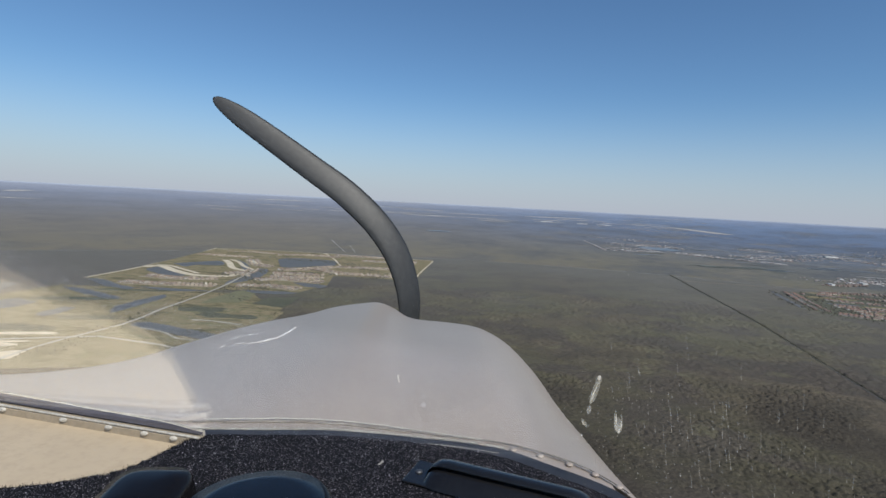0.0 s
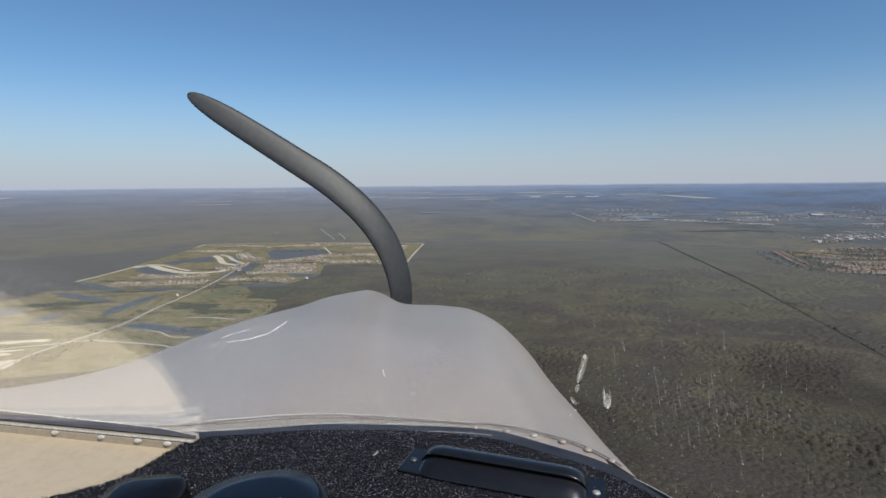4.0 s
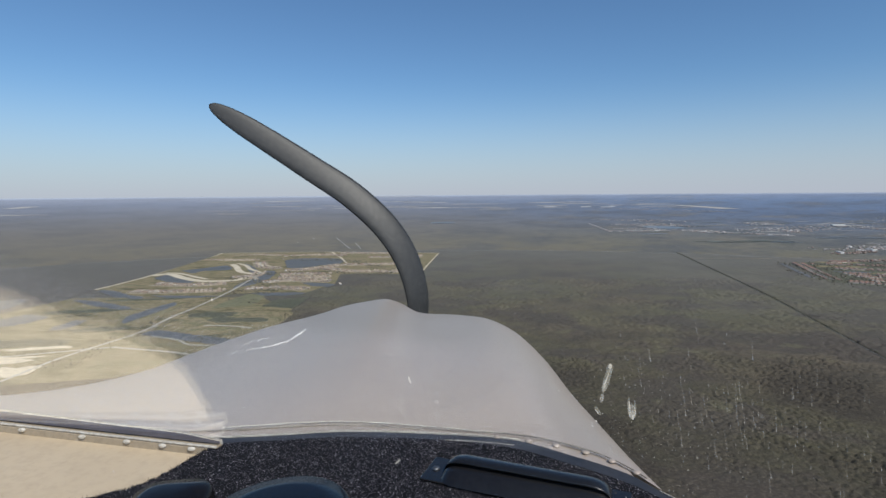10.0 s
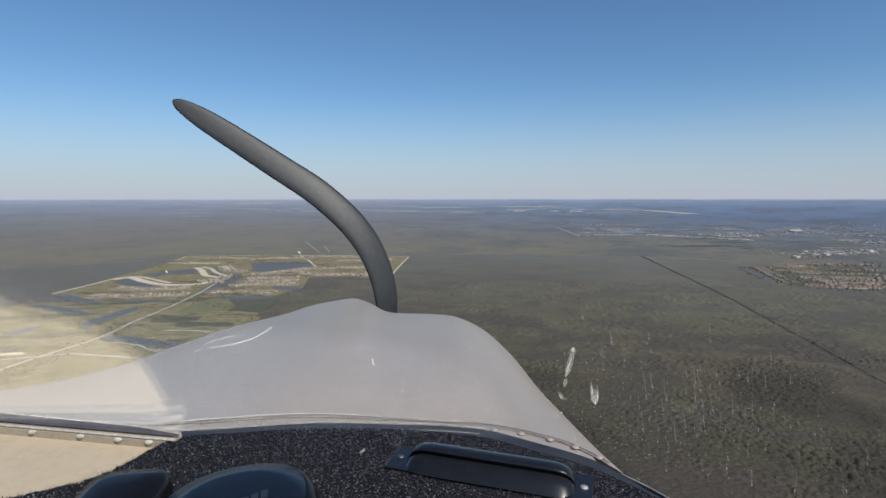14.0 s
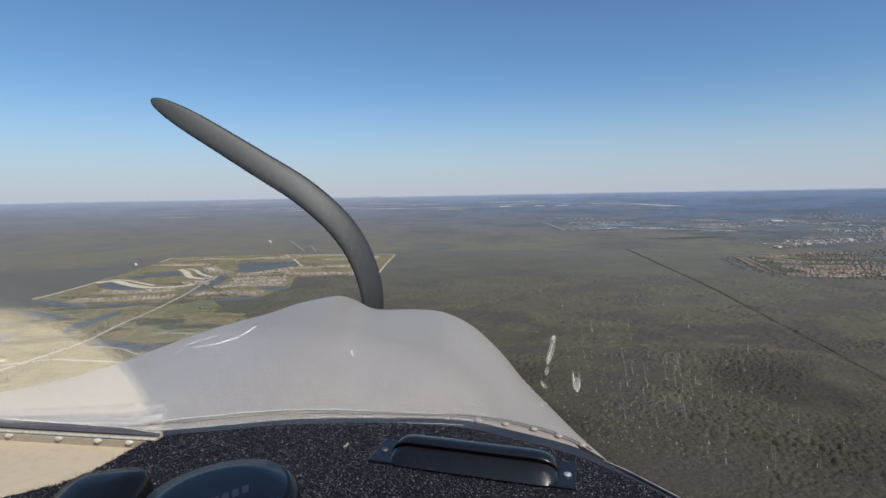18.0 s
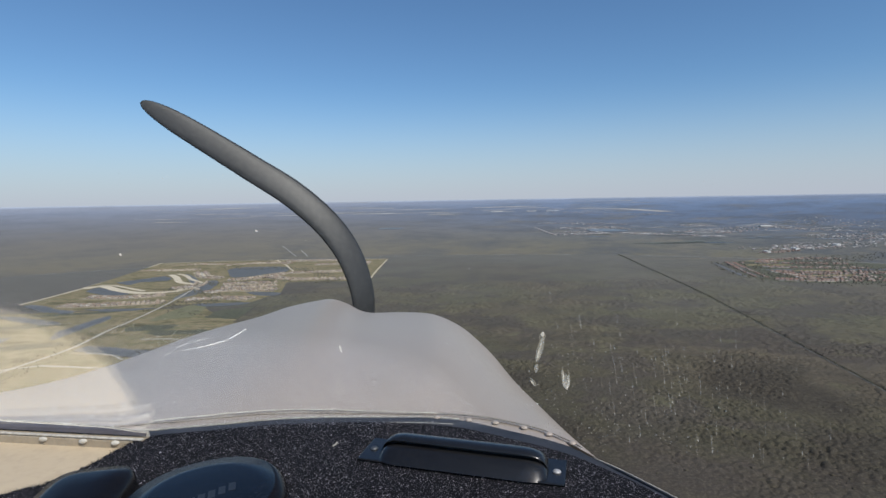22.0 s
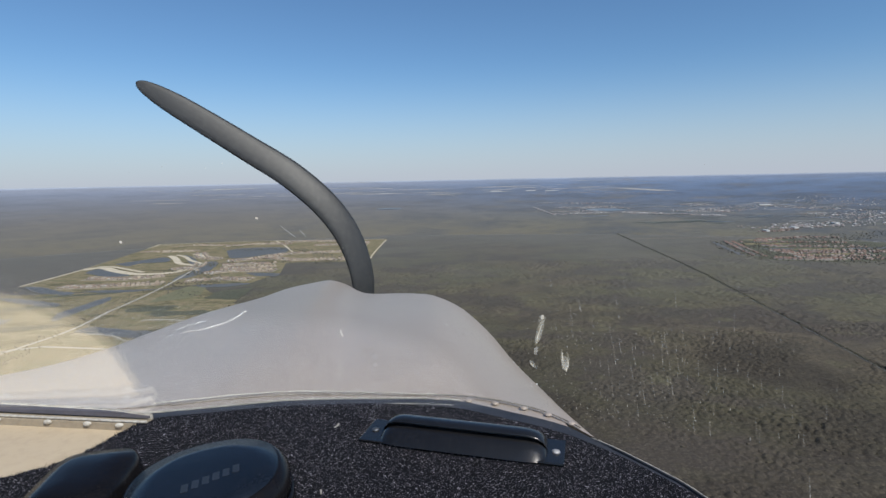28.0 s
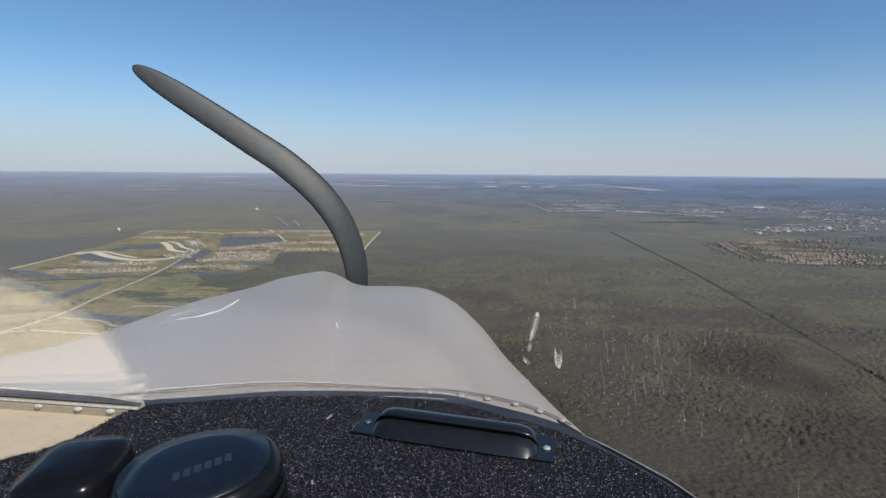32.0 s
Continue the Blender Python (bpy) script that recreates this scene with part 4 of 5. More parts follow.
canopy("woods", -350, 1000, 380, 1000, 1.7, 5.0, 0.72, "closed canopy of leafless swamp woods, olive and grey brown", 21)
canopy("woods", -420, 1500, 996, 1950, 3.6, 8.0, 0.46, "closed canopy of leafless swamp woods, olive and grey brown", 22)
woods("woods", -350, 950, 380, 1000, 26000, 0.8, 2.2, "single taller trees over the swamp woods", 1)
woods("woods", -420, 1500, 1000, 1900, 26000, 0.9, 2.4, "single taller trees over the swamp woods", 2, False)
woods("woods", -380, 1700, 1900, 2350, 9000, 0.8, 1.8, "single taller trees over the swamp woods", 3, False)
woods("woods", 950, 1700, 600, 1000, 8000, 1.1, 2.6, "single taller trees over the swamp woods", 4, False)


def hedge(name, pts, n, low, high, spread, seed, label, material=None):
    rng = np.random.default_rng(seed)
    line = smooth_line(pts, 10)
    shapes = crown_shapes(rng, 6)
    vs, fs = [], []
    for i in range(n):
        u = (len(line) - 1.001) * min(rng.uniform(), rng.uniform(0.75, 1.6))
        p = line[int(u)].lerp(line[int(u) + 1], u - int(u))
        sv, st = shapes[i % 6]
        r = rng.uniform(low, high)
        b = 12 * i
        vs += [far(p.x + v[0] * r + ox, p.y + v[1] * r + oy, 0) + Vector((0, 0, v[2] * r)) for ox, oy in [rng.uniform(-spread, spread, 2)] for v in sv]
        fs += [tuple(int(q) + b for q in t) for t in st]
    tagged(new(name, mesh_of(name, vs, fs, material or M_TREES)), label, "trees", kind="stuff")


hedge("canal_trees", [(704, 640), (836, 1221), (917, 1580), (976, 1887), (1041, 2262), (1103, 2608), (1135, 2800)], 1600, 0.5, 2.0, 3.2, 11, "dark line of trees along a straight canal", M_HEDGE)
hedge("estate_trees", [(-700, 1720), (-560, 1740), (-640, 1900), (-780, 2010), (-700, 2120), (-480, 2150), (-250, 2130), (-420, 2500), (-700, 2600), (-1000, 2700)], 1100, 1.2, 2.8, 40, 12, "garden trees between estate houses")
hedge("estate_trees", [(1500, 2300), (1350, 1880), (1700, 1740), (2200, 1760), (1800, 2050), (1900, 2350), (2600, 2500)], 2200, 1.4, 3.4, 110, 13, "garden trees between red-roofed houses")
hedge("meadow_bushes", [(-700, 950), (-696, 1300), (-700, 1640), (-420, 1400), (-350, 1200), (-560, 1130)], 500, 0.8, 2.2, 30, 14, "bushes along a meadow road")

# ---- the aircraft round the eye -----------------------------------------------------------
from mathutils.bvhtree import BVHTree

AIR = Vector((0, 0, H))
EYE = Vector((-0.0018, 0.0002, 0.0033))       # the eye in the aircraft's own axes
SET = pose(0, 0, H) @ Matrix.Translation(EYE) @ pose(0, 0, 0, 0.61, 1.15, 0.10) @ Matrix.Translation(-EYE)   # nose a little up, one wing low
plane = thing("light_aircraft", AIR, "white single-engined light aircraft round its cabin", "aircraft")
plane.matrix_world = SET


def bearing(az, el):
    """The way from the eye at this bearing and dip, in degrees."""
    return Vector((math.sin(radians(az)) * math.cos(radians(el)), math.cos(radians(az)) * math.cos(radians(el)), math.sin(radians(el))))


# engine cowling: its rear edge, the rim of its crown and shoulders, and the turned-down edge past that
REAR = [(-0.62, 0.452), (-0.45, 0.4215), (-0.32, 0.398), (-0.25, 0.3865), (-0.19, 0.3835), (-0.15, 0.3903), (-0.12, 0.3966), (-0.098, 0.3995), (-0.0794, 0.4005), (-0.058, 0.3995), (-0.037, 0.3971),
        (0.0044, 0.3905), (0.030, 0.3868), (0.0446, 0.3833), (0.0636, 0.3770), (0.0811, 0.3670), (0.0974, 0.3545), (0.1104, 0.3372), (0.1216, 0.3149)]
RIM = [(-40.5, -19.0, 0.72), (-34.4, -17.66, 0.86), (-28.6, -16.2, 1.0), (-23.8, -14.85, 1.10), (-18.5, -13.42, 1.18), (-13.6, -12.40, 1.22), (-10.77, -11.58, 1.24), (-7.9, -11.08, 1.25), (-6.45, -10.97, 1.25), (-5.0, -11.42, 1.25), (-2.96, -12.38, 1.25),
       (0.87, -12.55, 1.25), (3.81, -12.92, 1.22), (6.75, -14.09, 1.12), (9.69, -16.42, 0.94), (12.64, -19.60, 0.73), (15.53, -22.09, 0.56), (18.37, -24.39, 0.43), (21.41, -26.25, 0.319)]
FINE = 6
rear_line = [Vector((p.x, p.y, -0.1632)) for p in smooth_line([Vector((x, y, 0)) for x, y in REAR], FINE)]
rim_line = smooth_line([EYE + bearing(az, el) * (y / bearing(az, el).y) for az, el, y in RIM], FINE)


def cowl_point(i, v):
    """A point of the cowling: i counts across, v goes from the rear edge (0) to the rim (1) and on over the turned-down edge (to 1.6)."""
    a, b = rear_line[i], rim_line[i]
    p = a.lerp(b, min(v, 1.0))
    span = (b - a).length
    p.z += (0.010 + 0.032 * min(1.0, max(0.0, (i / FINE - 5) / 7))) * span * math.sin(math.pi * min(v, 1.0) ** 0.9)
    if v > 1:
        away = (b - EYE)
        away = Vector((away.x, away.y, 0)).normalized()
        side = min(1.0, max(0.0, (i / FINE - 11.5) / 3.0))
        turn = (v - 1) / 0.6 * radians(88)
        r = (0.10 - 0.06 * side) * min(1.0, span / 0.30)
        p = p + away * (r * (math.sin(turn) + 0.2 * (v - 1))) - Vector((0, 0, r * (1 - math.cos(turn)) + 0.22 * r * (v - 1) + 0.9 * r * max(0.0, v - 1.3)))
    return p


bm = bmesh.new()
VS = [k / 30 for k in range(31)] + [1.03, 1.07, 1.12, 1.18, 1.25, 1.33, 1.42, 1.5, 1.6]
rows_ = [[bm.verts.new(cowl_point(i, v)) for i in range(len(rear_line))] for v in VS]
for a, b in zip(rows_, rows_[1:]):
    for k in range(len(a) - 1):
        bm.faces.new((a[k], a[k + 1], b[k + 1], b[k]))
cowling = part("cowling", bm, M_WHITE, plane, "smooth pale grey engine cowling with a central hump", smooth=True)

# windshield base: curved line from side to side
BASE = [(-0.60, 0.431), (-0.45, 0.405), (-0.328, 0.3835), (-0.24, 0.367), (-0.160, 0.352), (-0.13, 0.374), (-0.08, 0.385), (0.0, 0.381), (0.03, 0.374), (0.068, 0.354), (0.107, 0.325), (0.127, 0.2985), (0.1504, 0.2531), (0.19, 0.10), (0.21, 0.0)]
base_line = smooth_line(BASE, 6)
RAKE = radians(35.6)
BEND, LATE = 0.02, 0.01


def pane_way(x):
    """The way up the pane from its foot: raked in front, steeper round the side."""
    bend = max(0.0, x + BEND)
    k = min(1.0, max(0.0, bend - LATE) / 0.24)
    turn = math.atan(0.021 + 1.9 * bend)
    rake = RAKE + radians(36) * k * k * (3 - 2 * k)
    return Vector((-math.sin(turn) * math.cos(rake), -math.cos(turn) * math.cos(rake), math.sin(rake)))


def foot_shift(x):
    """How far the pane's foot flares out to follow the retainer on the left."""
    return max(0.0, 0.165 * (-0.18 - x)) if x < -0.18 else -0.0035 * max(0.0, 1 - abs(x + 0.16) / 0.06)


bm = bmesh.new()
foot = [Vector((x, 0.3713 - 0.021 * x - 0.95 * max(0.0, x + BEND) ** 2)) for x in [-0.75 + 0.0125 * i for i in range(93)]]
for thick in (0.0, 0.003):
    rings = []
    for j in range(84):
        row = []
        for p in foot:
            way = pane_way(p.x)
            turn = math.atan2(-way.x, -way.y)
            out = Vector((math.cos(turn), -math.sin(turn), 0)).cross(-way)
            out = out if out.z > 0 else -out
            d = 0.011 * j * (1 - 0.4 * min(1.0, max(0.0, p.x + BEND) / 0.15))
            at = Vector((p.x, p.y, -0.165)) + way * d
            at.y += foot_shift(p.x) * math.exp(-d / 0.035)
            row.append(bm.verts.new(at + out * thick))
        rings.append(row)
    for a, b in zip(rings, rings[1:]):
        for k in range(len(foot) - 1):
            bm.faces.new((a[k], b[k], b[k + 1], a[k + 1]))
windshield = part("windshield", bm, M_GLASS, plane, "clear raked acrylic windshield with streaks of dirt", smooth=True)
flip = [p.index for p in windshield.data.polygons if p.normal.z > 0]
if len(flip) > len(windshield.data.polygons) / 2:
    windshield.data.flip_normals()
windshield.visible_shadow = False

def strip(name, line, back, front, low, high, material, label):
    """A strip that follows the windshield's foot, with a bevelled box section."""
    bm = bmesh.new()
    rings = []
    b = min(0.0012, (high - low) * 0.3)
    for i, p in enumerate(line):
        d = (line[min(i + 1, len(line) - 1)] - line[max(i - 1, 0)]).normalized()
        s = Vector((-d.y, d.x))
        if s.y < 0 and abs(s.y) > abs(s.x):
            s = -s
        sec = ((back, low), (back, high - b), (back + b, high), (front - b, high), (front, high - b), (front, low))
        rings.append([bm.verts.new((p.x + s.x * u, p.y + s.y * u, z)) for u, z in sec])
    for a, c in zip(rings, rings[1:]):
        for k in range(6):
            bm.faces.new((a[k], a[(k + 1) % 6], c[(k + 1) % 6], c[k]))
    bm.faces.new(rings[0])
    bm.faces.new(rings[-1])
    return part(name, bm, material, plane, label)


right_line = smooth_line([(-0.172, 0.3715), (-0.14, 0.3765), (-0.1154, 0.3805), (-0.077, 0.3866), (-0.036, 0.3861), (0.0043, 0.3822), (0.0432, 0.3716), (0.0771, 0.3497), (0.0931, 0.3385), (0.1069, 0.3260), (0.1170, 0.3130), (0.1271, 0.2990), (0.1351, 0.2850), (0.1436, 0.2690), (0.1504, 0.2531), (0.165, 0.20), (0.19, 0.10), (0.21, 0.0)], 8)
left_line = smooth_line([(-0.60, 0.4392), (-0.45, 0.4118), (-0.3165, 0.3871), (-0.2337, 0.3717), (-0.157, 0.3576)], 8)


def seal_width(x):
    return (0.0052 + 0.0050 * min(1.0, max(0.0, (-0.16 - x) / 0.17))) * min(1.0, max(0.12, (-0.155 - x) / 0.030))


foot_left = [Vector((p.x, p.y + seal_width(p.x))) for p in left_line]


def lip_shift(x):
    """The dark seal laps forward over the deck on this side of the nose, and runs out where the pane turns back."""
    return 0.0056 * min(1.0, max(0.0, (x + 0.01) / 0.06)) * min(1.0, max(0.0, (0.128 - x) / 0.022))


seal_line = []
for i, p in enumerate(right_line):
    d = (right_line[min(i + 1, len(right_line) - 1)] - right_line[max(i - 1, 0)]).normalized()
    seal_line.append(p + Vector((-d.y, d.x)) * lip_shift(p.x))
strip("sealant", [p for p in right_line if p.x < 0.0], 0.0004, 0.0022, -0.170, -0.1622, M_RETAINER, "dull old sealant bead")
strip("sealant_lip", [p for p in seal_line if p.x < 0.05], -0.0005, 0.0005, -0.170, -0.1619, M_CREAM, "thin pale worn edge of the sealant")
strip("seal", seal_line, -0.0150, -0.0005, -0.170, -0.1622, M_RUBBER, "dark rubber windshield seal")
worn = [Vector((p.x, p.y - 0.0100, -0.1621)) for p in seal_line if -0.028 < p.x < 0.045]
part("worn_line", tube(worn, 0.00022, 5), M_CREAM, plane, "thin pale worn line in the dark seal")
outer = [Vector((p.x + 0.0008, p.y + 0.0008, -0.1618)) for p in right_line if p.x > 0.117]
part("worn_line", tube(outer, 0.00026, 5), M_CREAM, plane, "thin pale worn outer edge")
strip("edge_strip", [p for p in right_line if p.x > 0.114], 0.0005, 0.0015, -0.170, -0.1624, M_RUBBER, "thin dark worn edge")
strip("sealant", foot_left, -0.0004, 0.0012, -0.170, -0.1572, M_CREAM, "cream sealant bead")
strip("retainer", left_line, -0.006, 0.0025, -0.170, -0.1602, M_RETAINER, "beige metal retainer strip with shade put into its colour")
strip("retainer_lip", left_line, -0.0062, -0.0042, -0.1601, -0.1593, M_CREAM, "thin pale worn lip of the retainer")
bm = bmesh.new()
grid = [[bm.verts.new((p.x, p.y - 0.002 + seal_width(p.x) * k / 4, -0.1588 + 0.0014 * k / 4 + 0.0008 * math.sin(math.pi * k / 4))) for k in range(5)] for p in left_line]
for a, b in zip(grid, grid[1:]):
    for k in range(4):
        bm.faces.new((a[k], a[k + 1], b[k + 1], b[k]))
part("seal", bm, M_SEAL, plane, "wide grey worn rubber seal", smooth=True)
bm = bmesh.new()
def deck_start(x):
    a = float(np.interp(x, [p.x for p in left_line], [p.y for p in left_line])) + seal_width(x)
    b = float(np.interp(x, [p.x for p in right_line], [p.y for p in right_line])) + 0.003
    t = min(1.0, max(0.0, (x + 0.190) / 0.030))
    return a + (b - a) * t


def rear_y(x):
    return float(np.interp(x, [p.x for p in rear_line], [p.y for p in rear_line]))


deck = [[bm.verts.new((x, deck_start(x) + (max(rear_y(x) + 0.004, deck_start(x) + 0.001) - deck_start(x)) * k / 4, -0.1628 - 0.0003 * k)) for k in range(5)] for x in [-0.58 + 0.01 * i for i in range(70)]]
for a, b in zip(deck, deck[1:]):
    for k in range(4):
        bm.faces.new((a[k], a[k + 1], b[k + 1], b[k]))
part("cowl_deck", bm, M_WHITE, plane, "pale painted deck at the windshield's foot", smooth=True)


def rivet_mesh():
    bm = bmesh.new()
    bmesh.ops.create_uvsphere(bm, u_segments=10, v_segments=6, radius=1.0)
    for v in bm.verts:
        v.co.z = max(-0.2, v.co.z * 0.55)
    me = bpy.data.meshes.new("rivet")
    bm.to_mesh(me)
    bm.free()
    me.polygons.foreach_set("use_smooth", [True] * len(me.polygons))
    return me


rivet_beige, rivet_white = rivet_mesh(), rivet_mesh()
rivet_beige.materials.append(M_CREAM)
rivet_white.materials.append(M_WHITE)
for x in (-0.435, -0.365, -0.308, -0.259, -0.224, -0.197, -0.1755):
    r = new("rivet", rivet_beige)
    r.parent, r.location, r.scale = plane, (x, float(np.interp(x, [p.x for p in left_line], [p.y for p in left_line])) - 0.0066, -0.1622), (0.0028, 0.0017, 0.0018)
    r.rotation_euler = (radians(75), 0, 0)
for x, y in [(0.0298, 0.3808), (0.0515, 0.3753), (0.0696, 0.3690), (0.0875, 0.3596), (0.1017, 0.3481), (0.1131, 0.3337)]:
    r = new("rivet", rivet_white)
    r.parent, r.location, r.scale = plane, (x, y, -0.1624), (0.0027, 0.0027, 0.0024)

seam = [Vector((p.x, p.y - 0.0008 + 0.0026 * min(1.0, max(0.0, p.x / 0.04)), -0.1628 + 0.0006 * min(1.0, max(0.0, p.x / 0.04)))) for p in rear_line if -0.19 < p.x < 0.118]
part("panel_seam", tube(seam, 0.00045, 6), M_SEAM, plane, "thin brown panel seam on the cowling's rear edge")
edge_ = [Vector((p.x, p.y + 0.0016 + 0.0003 * math.sin(i * 0.9), -0.1621)) for i, p in enumerate(rear_line) if -0.17 < p.x < 0.03]
part("worn_edge", tube(edge_, 0.00042, 6), M_CREAM, plane, "pale worn paint edge of the cowling")
bead = [Vector((p.x, p.y - 0.0026 - 0.0004 * math.sin(i * 0.7), -0.1628)) for i, p in enumerate(rear_line) if -0.16 < p.x < -0.02]
part("seam_crack", tube(bead, 0.00075, 6), M_SEAM, plane, "cracked dark line in the old sealant")

# glareshield: beige metal, under the carpet
bm = bmesh.new()
top = [(x - (0.05 if x > 0.09 else 0.018 if x > 0.05 else 0.0), y + (0.004 if x < -0.165 else -0.015)) for x, y in base_line]
ring_t = [bm.verts.new((x, y, -0.166)) for x, y in top] + [bm.verts.new((0.15, -0.10, -0.166)), bm.verts.new((-0.60, -0.10, -0.166))]
bm.faces.new(ring_t)
ext = bmesh.ops.extrude_face_region(bm, geom=list(bm.faces))["geom"]
bmesh.ops.translate(bm, verts=[g for g in ext if isinstance(g, bmesh.types.BMVert)], vec=(0, 0, -0.02))
part("glareshield", bm, M_BEIGE, plane, "beige painted metal glareshield in sunlight")

# propeller: one blade up, one down behind the cowling
HUB = Vector((-0.115, 1.52, -0.50))
BLADE = [(0.0, 0.0), (0.022, 0.10), (0.026, 0.21), (-0.005, 0.318), (-0.065, 0.41), (-0.157, 0.493), (-0.261, 0.56), (-0.379, 0.634), (-0.475, 0.692), (-0.535, 0.727)]


def blade_bmesh():
    bm = bmesh.new()
    rings = []
    line = smooth_line([Vector((x, 0, z)) for x, z in BLADE], 7)
    for i, p in enumerate(line):
        t = i / (len(line) - 1)
        d = (line[min(i + 1, len(line) - 1)] - line[max(i - 1, 0)]).normalized()
        across = Vector((d.z, 0, -d.x))
        chord = 0.020 + 0.019 * math.sin(math.pi * min(1.0, 0.10 + t * 0.86))
        chord *= 1.0 if t < 0.82 else math.sqrt(max(0.02, 1 - ((t - 0.82) / 0.18) ** 2))
        twist = radians(40 - 26 * t)
        ring = []
        for k in range(12):
            a = k * math.tau / 12
            u, w = math.cos(a) * chord, math.sin(a) * chord * (0.34 - 0.2 * t)
            ring.append(bm.verts.new(p + across * (u * math.cos(twist)) + Vector((0, u * math.sin(twist) + w * math.cos(twist), 0))))
        rings.append(ring)
    for a, b in zip(rings, rings[1:]):
        for k in range(12):
            bm.faces.new((a[k], a[(k + 1) % 12], b[(k + 1) % 12], b[k]))
    bm.faces.new(rings[0])
    bm.faces.new(rings[-1])
    return bm


propeller = part("propeller", tube([HUB - Vector((0, 0.10, 0)), HUB + Vector((0, 0.05, 0))], 0.055, 16), M_PROP, plane, "dark grey two-bladed propeller")
for k in range(2):
    b = part("blade", blade_bmesh(), M_PROP, propeller, smooth=True)
    b.location = HUB
    b.rotation_euler = (0, math.pi * k, 0)
bm = bmesh.new()
bmesh.ops.create_cone(bm, segments=24, radius1=0.12, radius2=0.02, depth=0.22, cap_ends=True, matrix=pose(HUB.x, HUB.y + 0.12, HUB.z, -90))
part("spinner", bm, M_WHITE, propeller, "pale spinner cone", smooth=True)

# cabin closed round the eye: clear canopy behind the windshield, sills, back wall, floor
# unseen canopy, added clear and shadowless so that the sun reaches the glareshield
bm = bmesh.new()
arch = [[bm.verts.new((0.95 * math.cos(a), y, -0.05 + 0.62 * math.sin(a))) for a in [math.pi * k / 16 for k in range(17)]] for y in (-2.1, -1.4, -0.8, -0.30)]
for a, b in zip(arch, arch[1:]):
    for k in range(16):
        bm.faces.new((a[k], a[k + 1], b[k + 1], b[k]))
canopy = part("canopy", bm, M_GLASS, plane, "clear cabin canopy, unseen, added to let the sun in", smooth=True)
if canopy.data.polygons[24].normal.z > 0:
    canopy.data.flip_normals()
canopy.visible_shadow = False
for name, lo, hi in (("back_wall", (-0.95, -2.2, -1.1), (0.95, -2.1, -0.05)), ("side_wall", (0.87, -2.1, -1.1), (0.95, 0.30, -0.20)), ("side_wall", (-0.95, -2.1, -1.1), (-0.87, 0.38, -0.20)), ("cabin_floor", (-0.95, -2.1, -1.18), (0.95, 0.36, -1.1)), ("firewall", (-0.87, 0.36, -1.1), (0.87, 0.38, -0.26))):
    bm = bmesh.new()
    box(bm, lo, hi, 0.01)
    part(name, bm, M_CABIN, plane)
bm = bmesh.new()
box(bm, (-0.87, -0.12, -0.62), (0.8, -0.10, -0.19), 0.003)
part("instrument_panel", bm, M_BLACK, plane, "black instrument panel")

# streaks of dirt on the pane
pane_tree = BVHTree.FromPolygons([v.co.copy() for v in windshield.data.vertices], [tuple(p.vertices) for p in windshield.data.polygons])


def on_pane(x, y, z):
    """Where the line from the eye through a cabin point meets the pane, just inside it."""
    d = Vector((x, y, z)).normalized()
    hit = pane_tree.ray_cast(EYE, d)[0]
    return EYE + (hit - EYE) * 0.993 if hit is not None else EYE + d * 0.2


def streak_mesh(length, width, bend, material):
    bm = bmesh.new()
    n = 6
    a, b = [], []
    for i in range(n):
        t = i / (n - 1) - 0.5
        w = width * (1 - (2 * t) ** 2) ** 0.5 * 0.5 + 0.00004
        a.append(bm.verts.new((bend * t * t - w, t * length, 0)))
        b.append(bm.verts.new((bend * t * t + w, t * length, 0)))
    for i in range(n - 1):
        bm.faces.new((a[i], b[i], b[i + 1], a[i + 1]))
    me = bpy.data.meshes.new("streak")
    bm.to_mesh(me)
    bm.free()
    me.materials.append(material)
    return me


def streak(az, el, length, width, lean=0.0, bend=0.0, name="dirt_streak", material=None):
    """A mark on the pane that shows at this bearing and dip, in degrees; length and width as degrees too."""
    d = Vector((math.sin(radians(az)) * math.cos(radians(el)), math.cos(radians(az)) * math.cos(radians(el)), math.sin(radians(el))))
    p = on_pane(*d)
    r = (p - EYE).length
    me = streak_mesh(radians(length) * r, radians(width) * r, bend * radians(length) * r, material or M_SCRATCH)
    ob = new(name, me)
    ob.parent = windshield
    ob.matrix_local = Matrix.Translation(p) @ (-d).to_track_quat("Z", "Y").to_matrix().to_4x4() @ pose(0, 0, 0, 0, 0, lean)
    return ob


rnd = random.Random(5)
for i in range(160):
    az = rnd.triangular(15, 44, 28)
    el = -rnd.triangular(10, 26, 19) - (az - 26) * 0.12
    size = rnd.choice((0.2, 0.3, 0.4, 0.5, 0.7, 1.0, 1.4, 2.0)) * rnd.uniform(0.8, 1.2)
    lean = 13 - 0.4 * (az - 20) + rnd.uniform(-4, 4)
    streak(az, el, size, rnd.uniform(0.010, 0.020), lean, material=M_FAINT)
    if i % 2:
        # the drop that drew the streak dried at its lower end
        streak(az - 0.42 * size * math.sin(radians(lean)) * -1, el - 0.42 * size, 0.16 + 0.14 * size, rnd.uniform(0.018, 0.032), lean)
for i in range(230):
    az = rnd.triangular(13, 38, 17)
    streak(az, -rnd.triangular(13, 27, 23) - (az - 22) * 0.1, rnd.uniform(0.05, 0.15), rnd.uniform(0.02, 0.05), rnd.uniform(0, 25), material=M_SCRATCH if i % 3 else M_FAINT)
for i in range(90):
    streak(rnd.uniform(-36, 34), rnd.uniform(-24, 0), rnd.uniform(0.04, 0.10), rnd.uniform(0.025, 0.05), rnd.uniform(0, 180), material=M_SCRATCH if i % 2 else M_FAINT)
